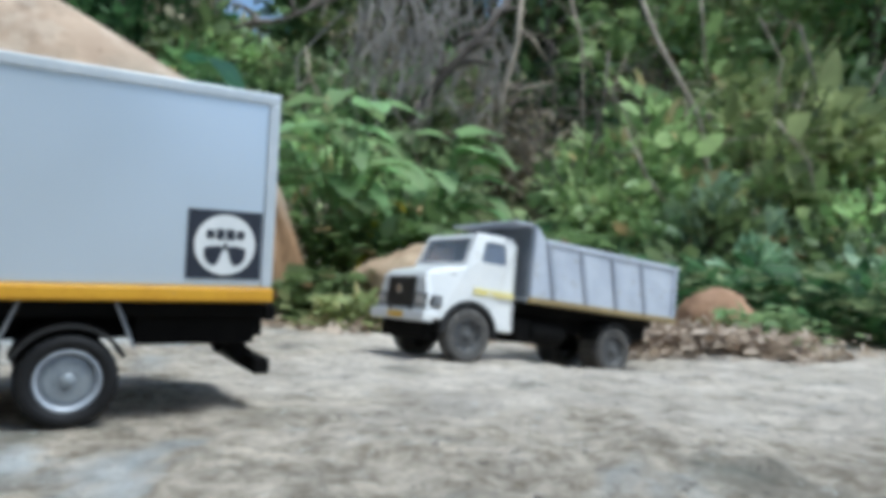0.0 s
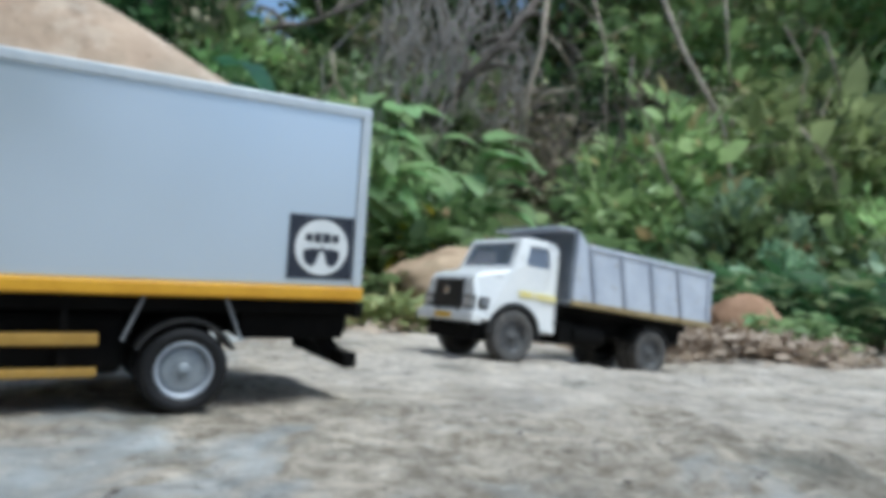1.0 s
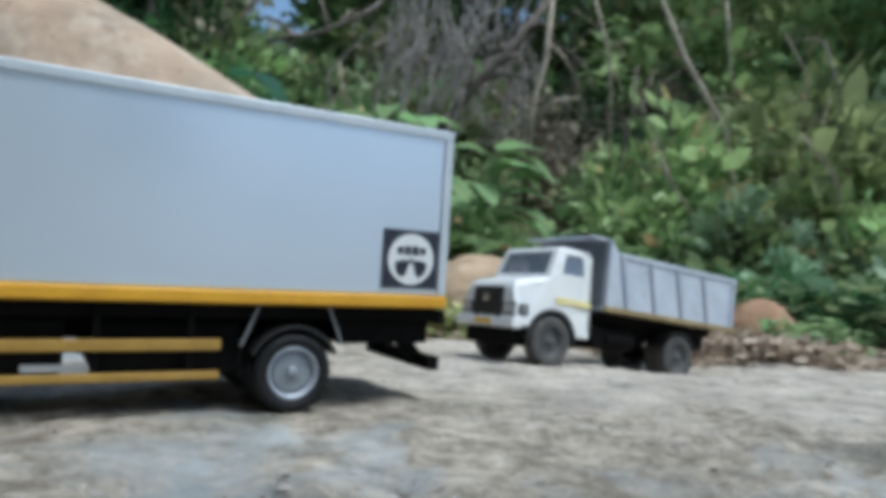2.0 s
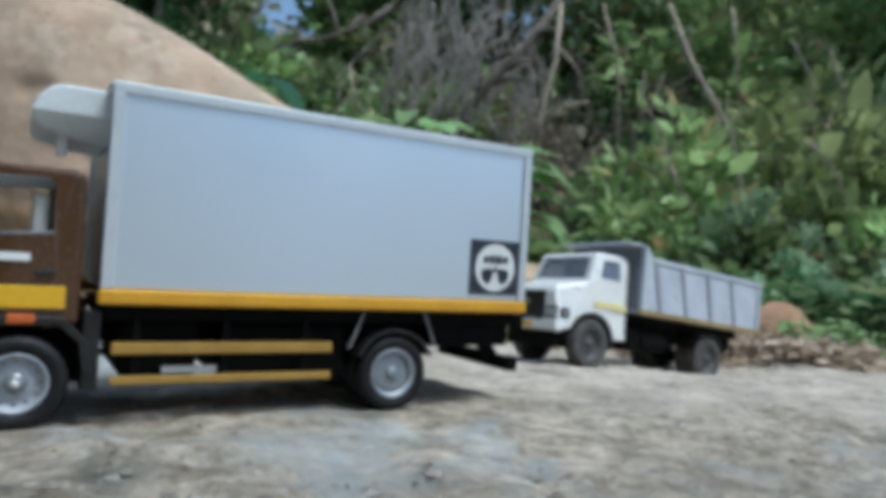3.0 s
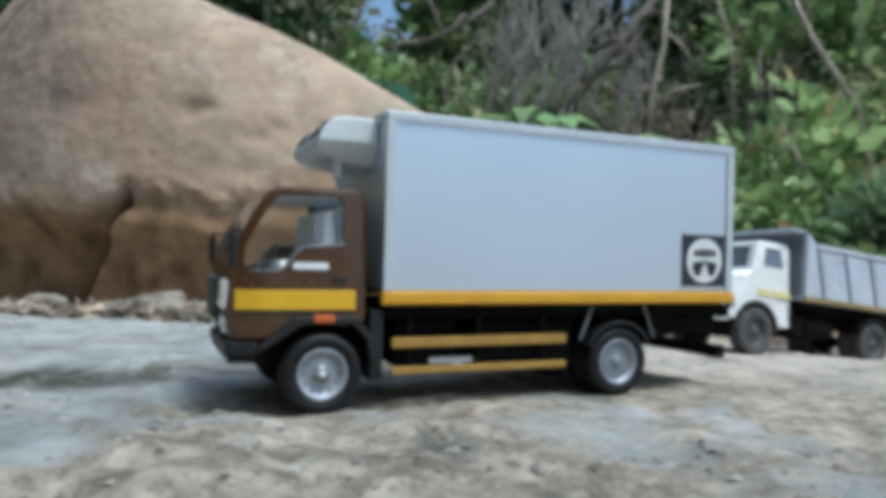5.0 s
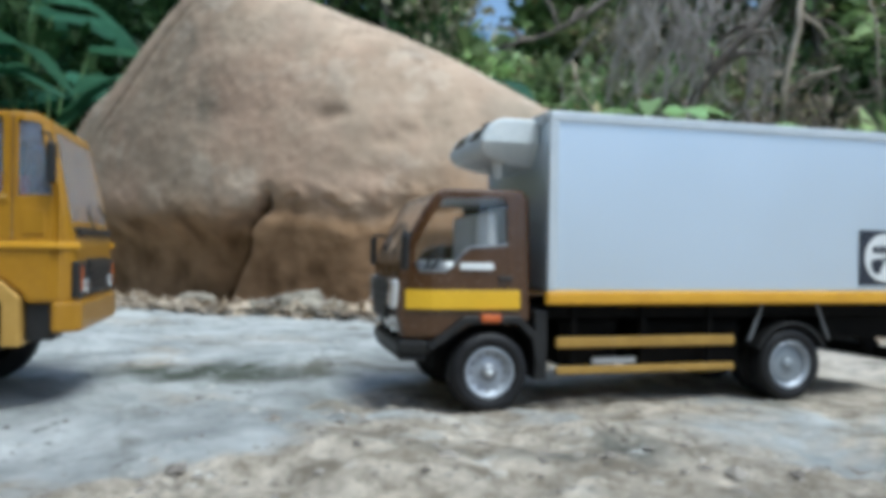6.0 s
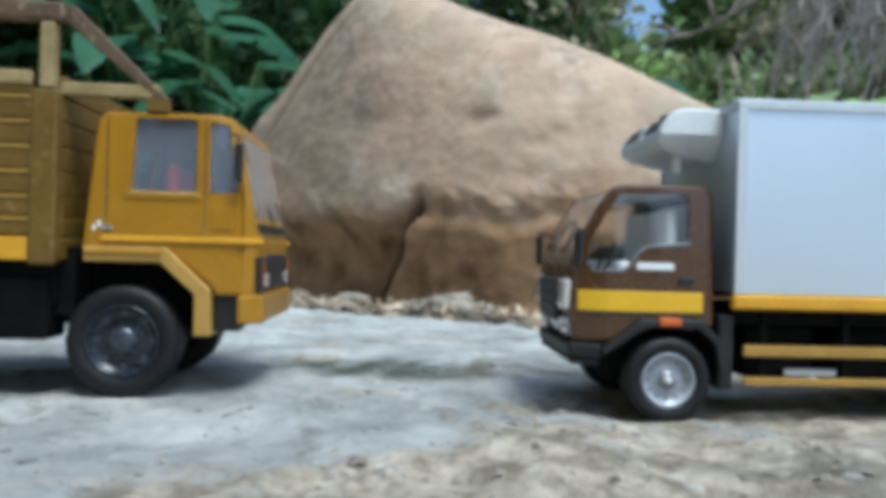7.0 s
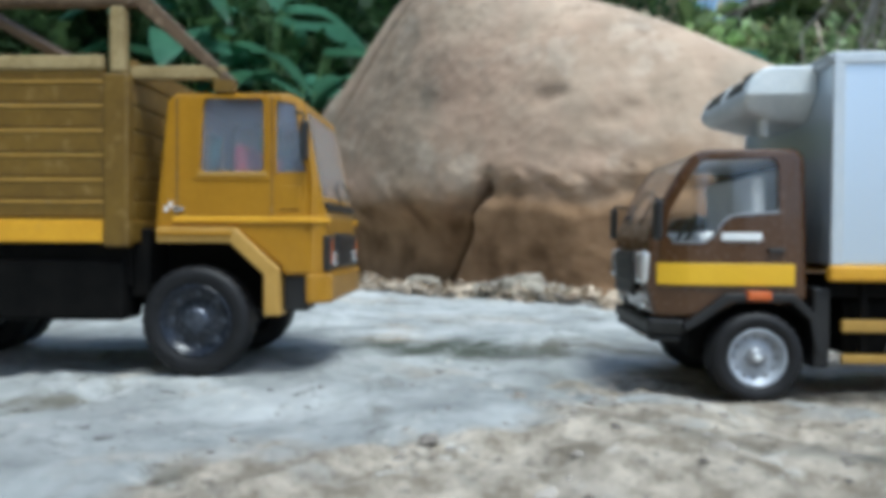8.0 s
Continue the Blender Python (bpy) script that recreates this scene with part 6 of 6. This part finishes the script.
    part("hood_beam", block(-0.86, -0.039, -0.143, -0.123, 0.468, 0.492, 0.004), BEAM_BROWN, body, "worn brown hood beam")
    part("rack_brace", prism([(-0.047, 0.492), (-0.034, 0.492), (0.088, 0.3755), (0.071, 0.3755), (-0.047, 0.475)], -0.126, -0.11, 0.002), BEAM_BROWN, body, "slanting worn brown rack brace")
    part("rack_rail", block(-0.049, 0.072, -0.126, -0.11, 0.380, 0.396, 0.002), DUSTY_RAIL, body)
    part("rack_foot", block(0.058, 0.085, -0.126, -0.11, 0.362, 0.380, 0.002), OCHRE_DULL, body)
    part("inner_brace", tube([(-0.10, -0.118, 0.388), (-0.245, -0.118, 0.468)], 0.008, None, 4), BEAM_BROWN, body)
    for z0, z1 in zip(levels, levels[1:]):
        part("headboard_plank", block(-0.052, -0.044, -0.122, 0.122, z0 + 0.0008, z1 - 0.0008, 0.002), OCHRE_DULL, body)

    for s in (1, -1):
        part("chassis_rail", block(-0.86, 0.17, s * 0.045 - 0.009, s * 0.045 + 0.009, 0.1, 0.14, 0.002), CHASSIS, t)
        part("side_tank", block(-0.262, -0.056, s * 0.1 - 0.028, s * 0.1 + 0.028, 0.071, 0.15, 0.006), CHASSIS, t)
    part("under_frame", block(-0.85, -0.05, -0.12, 0.12, 0.115, 0.1705, 0.002), CHASSIS, t)
    part("engine", block(-0.03, 0.14, -0.06, 0.06, 0.08, 0.18, 0.006), CHASSIS, t)
    part("gap_panel", block(-0.07, -0.031, -0.11, 0.11, 0.1, 0.19, 0.003), CHASSIS, t)
    part("front_axle", tube([(0.034, -0.09, 0.071), (0.034, 0.09, 0.071)], 0.01, None, 8), CHASSIS, t)
    part("rear_axle", tube([(-0.36, -0.09, 0.071), (-0.36, 0.09, 0.071)], 0.016, None, 8), CHASSIS, t)
    for s in (1, -1):
        wheel(t, 0.034, s * 0.105, 0.0715, 0.044, 0.047, RIM_DARK, HUB_DARK, RUBBER, 8, "black tyre on a dark painted rim", 0.005, 1.4)
        wheel(t, -0.36, s * 0.108, 0.0715, 0.040, 0.047, RIM_DARK, HUB_DARK, RUBBER, 8, "black tyre on a dark painted rim", 0.005, 1.4)
        wheel(t, -0.36, s * 0.064, 0.0715, 0.040, 0.047, RIM_DARK, HUB_DARK, RUBBER, 0)
    return t


# ---- the white tipper truck ----
def tipper_truck():
    t = thing("tipper_truck", DUMP_AT, "scale model tipper truck, white bonneted cab, grey-blue tipping body", "truck")
    narrow = lambda c: Vector((c.x, c.y * (1 - 0.22 * step(0.0, 0.11, c.x) * step(0.14, 0.2, c.z)) * (1 - 0.10 * step(0.24, 0.32, c.z)), c.z))  # noqa: E731
    outer = [(-0.135, 0.083), (-0.135, 0.300), (-0.122, 0.316), (-0.018, 0.316), (-0.006, 0.308), (0.022, 0.228), (0.094, 0.212), (0.113, 0.203), (0.119, 0.188), (0.120, 0.105), (0.110, 0.095), (0.09, 0.095), (-0.075, 0.083)]
    inner = [(-0.129, 0.12), (-0.129, 0.297), (-0.119, 0.310), (-0.02, 0.310), (-0.012, 0.303), (0.012, 0.228), (0.012, 0.12)]
    pane = [(-0.034, 0.297), (-0.086, 0.298), (-0.094, 0.294), (-0.097, 0.286), (-0.097, 0.249), (-0.092, 0.244), (-0.024, 0.244), (-0.019, 0.25)]
    a, b, off = Vector((-0.0050, 0.3)), Vector((0.0185, 0.2395)), Vector((0.92, 0.38)) * 0.02
    shield = [tuple(a - off), tuple(a + off), tuple(b + off), tuple(b - off)]
    cut = [(0.079 * math.cos(2 * math.pi * k / 28), 0.065 + 0.079 * math.sin(2 * math.pi * k / 28)) for k in range(28)]
    cab = carved(prism(outer, -0.121, 0.121, 0.006), [prism(inner, -0.114, 0.114), prism(pane, -0.2, 0.2), prism(shield, -0.098, 0.098), prism(cut, 0.07, 0.2), prism(cut, -0.2, -0.07)])
    cab = part("cab", bent(cab, narrow), WHITE, t, "white bonneted cab")
    part("windscreen", bent(prism([tuple(a - off * 0.05), tuple(a + off * 0.06), tuple(b + off * 0.06), tuple(b - off * 0.05)], -0.0965, 0.0965), narrow), CLOUDY, cab).visible_shadow = False

    def flank(s):
        part("side_window", bent(prism(pane, s * 0.1155, s * 0.1175), narrow), CLOUDY, cab).visible_shadow = False
        part("side_lamp", block(0.082, 0.112, s * 0.1195 - 0.003, s * 0.1195 + 0.003, 0.124, 0.15, 0.003), BLACK, cab, "dark square lamp on the wing")
        part("lamp_glass", block(0.087, 0.107, s * 0.1225 - 0.001, s * 0.1225 + 0.001, 0.1285, 0.1455, 0.0008), HUB_GREY, cab)
        part("yellow_stripe", bent(block(-0.126, -0.004, s * 0.1215 - 0.002, s * 0.1215 + 0.0024, 0.164, 0.18, 0.0008), lambda c: c), FADED, cab, "faded yellow side stripe")
        part("bonnet_lettering", bent(block(0.045, 0.085, s * 0.1215 - 0.002, s * 0.1215 + 0.0025, 0.202, 0.207, 0.0006), narrow), BLACK, cab, "small dark unreadable lettering")
        part("wheel_arch", arch(0, 0.065, 0.073, 0.084, s * 0.085, s * 0.126, 2, 178), BLACK, t, "black rubber wheel arch")
        part("headlamp", block(0.117, 0.1245, s * 0.088 - 0.018, s * 0.088 + 0.018, 0.125, 0.148, 0.003), LAMP_LENS, cab, "headlamp in a dark bezel")
        part("lamp_bezel", block(0.1155, 0.1215, s * 0.088 - 0.023, s * 0.088 + 0.023, 0.120, 0.153, 0.002), BLACK, cab)
        part("door_seam", bent(block(-0.127, -0.1245, s * 0.1213 - 0.001, s * 0.1213 + 0.0008, 0.1, 0.31, 0.0), narrow), BLACK, cab)
        part("chassis_rail", block(-0.7, 0.12, s * 0.045 - 0.009, s * 0.045 + 0.009, 0.1, 0.14, 0.002), CHASSIS, t)
        part("side_tank", tube([(-0.2, s * 0.095, 0.09), (-0.31, s * 0.095, 0.09)], 0.028, None, 14), CHASSIS, t, "dusty dark side tank")
        part("battery_box", block(-0.195, -0.15, s * 0.1 - 0.02, s * 0.1 + 0.02, 0.065, 0.12, 0.003), CHASSIS, t)
    both(flank)
    grille = block(0.117, 0.125, -0.062, 0.062, 0.118, 0.192, 0.004)
    for k in range(6):
        block(0.124, 0.127, -0.056, 0.056, 0.124 + 0.011 * k, 0.128 + 0.011 * k, 0.0008, grille)
    part("grille", grille, BLACK, cab, "black bonnet grille")
    part("grille_badge", block(0.1265, 0.129, -0.012, 0.012, 0.152, 0.170, 0.002), CHROME, cab)
    part("bumper", block(0.102, 0.132, -0.124, 0.124, 0.088, 0.112, 0.004), WHITE, t, "white steel front bumper")
    part("number_plate", block(0.1315, 0.133, -0.035, 0.035, 0.093, 0.107, 0.0006), STRIPE, t, "plain yellow plate bar")
    part("under_bumper", block(0.06, 0.11, -0.1, 0.1, 0.045, 0.088, 0.006), CHASSIS, t)
    part("dashboard", block(-0.015, 0.012, -0.1, 0.1, 0.19, 0.225, 0.003), BLACK, cab)
    part("steering_wheel", ring((-0.035, 0.05, 0.236), 0.024, 0.0024, Matrix.Rotation(radians(55), 4, "Y")), BLACK, cab)
    seat(cab, -0.085, 0.05, 0.16, 0.09, BLACK, "black seat")
    seat(cab, -0.085, -0.05, 0.16, 0.09, BLACK, "black seat")

    # tipping body
    body = part("tipping_body", block(-0.72, -0.158, -0.138, 0.138, 0.168, 0.176, 0.002), TIPPER_GREY, t, "ribbed grey-blue tipping body")
    part("headboard", block(-0.166, -0.156, -0.138, 0.138, 0.176, 0.360, 0.002), TIPPER_DARK, body, "dark steel headboard")
    part("cab_guard", block(-0.17, -0.1, -0.136, 0.136, 0.353, 0.360, 0.002), TIPPER_GREY, body)
    part("tailgate", block(-0.722, -0.715, -0.136, 0.136, 0.176, 0.322, 0.002), TIPPER_GREY, body)
    for s in (1, -1):
        part("side_wall", prism([(-0.72, 0.176), (-0.72, 0.322), (-0.205, 0.322), (-0.166, 0.358), (-0.166, 0.176)], s * 0.138 - 0.003, s * 0.138 + 0.003, 0.001), TIPPER_GREY, body)
        part("top_rail", block(-0.722, -0.2, s * 0.1405 - 0.0055, s * 0.1405 + 0.0055, 0.315, 0.327, 0.002), TIPPER_GREY, body)
        part("floor_rail", block(-0.722, -0.16, s * 0.1405 - 0.0055, s * 0.1405 + 0.0055, 0.163, 0.178, 0.002), DUSTY_RAIL, body, "dusty yellow floor rail")
        for k in range(5):
            x = -0.715 + 0.116 * k
            lean = 0.034 if k else 0.0
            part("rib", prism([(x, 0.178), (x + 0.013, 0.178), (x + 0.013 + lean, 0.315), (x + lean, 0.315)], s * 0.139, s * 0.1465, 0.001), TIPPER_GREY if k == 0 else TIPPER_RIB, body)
        part("rear_mudguard", arch(-0.498, 0.065, 0.071, 0.075, s * 0.062, s * 0.128, 20, 160), BLACK, t)
    part("sub_frame", block(-0.7, -0.17, -0.075, 0.075, 0.14, 0.167, 0.002), CHASSIS, t)
    part("gearbox", block(-0.34, -0.14, -0.06, 0.06, 0.06, 0.12, 0.006), CHASSIS, t)
    part("engine", block(-0.06, 0.11, -0.06, 0.06, 0.07, 0.15, 0.006), CHASSIS, t)
    part("front_axle", tube([(0, -0.09, 0.065), (0, 0.09, 0.065)], 0.01, None, 8), CHASSIS, t)
    part("rear_axle", tube([(-0.498, -0.09, 0.065), (-0.498, 0.09, 0.065)], 0.016, None, 8), CHASSIS, t)
    for s in (1, -1):
        wheel(t, 0, s * 0.106, 0.0655, 0.042, 0.042, RIM_DUSTY, RIM_DUSTY, RUBBER_DUSTY, 8, "dusty grey tyre on a dust-covered rim", 0.0045)
        wheel(t, -0.498, s * 0.108, 0.0655, 0.038, 0.042, RIM_DUSTY, RIM_DUSTY, RUBBER_DUSTY, 8, "dusty grey tyre on a dust-covered rim", 0.0045)
        wheel(t, -0.498, s * 0.066, 0.0655, 0.038, 0.042, RIM_DUSTY, RIM_DUSTY, RUBBER_DUSTY, 0)
    return t


box_truck()
cargo_truck()
tipper_truck()
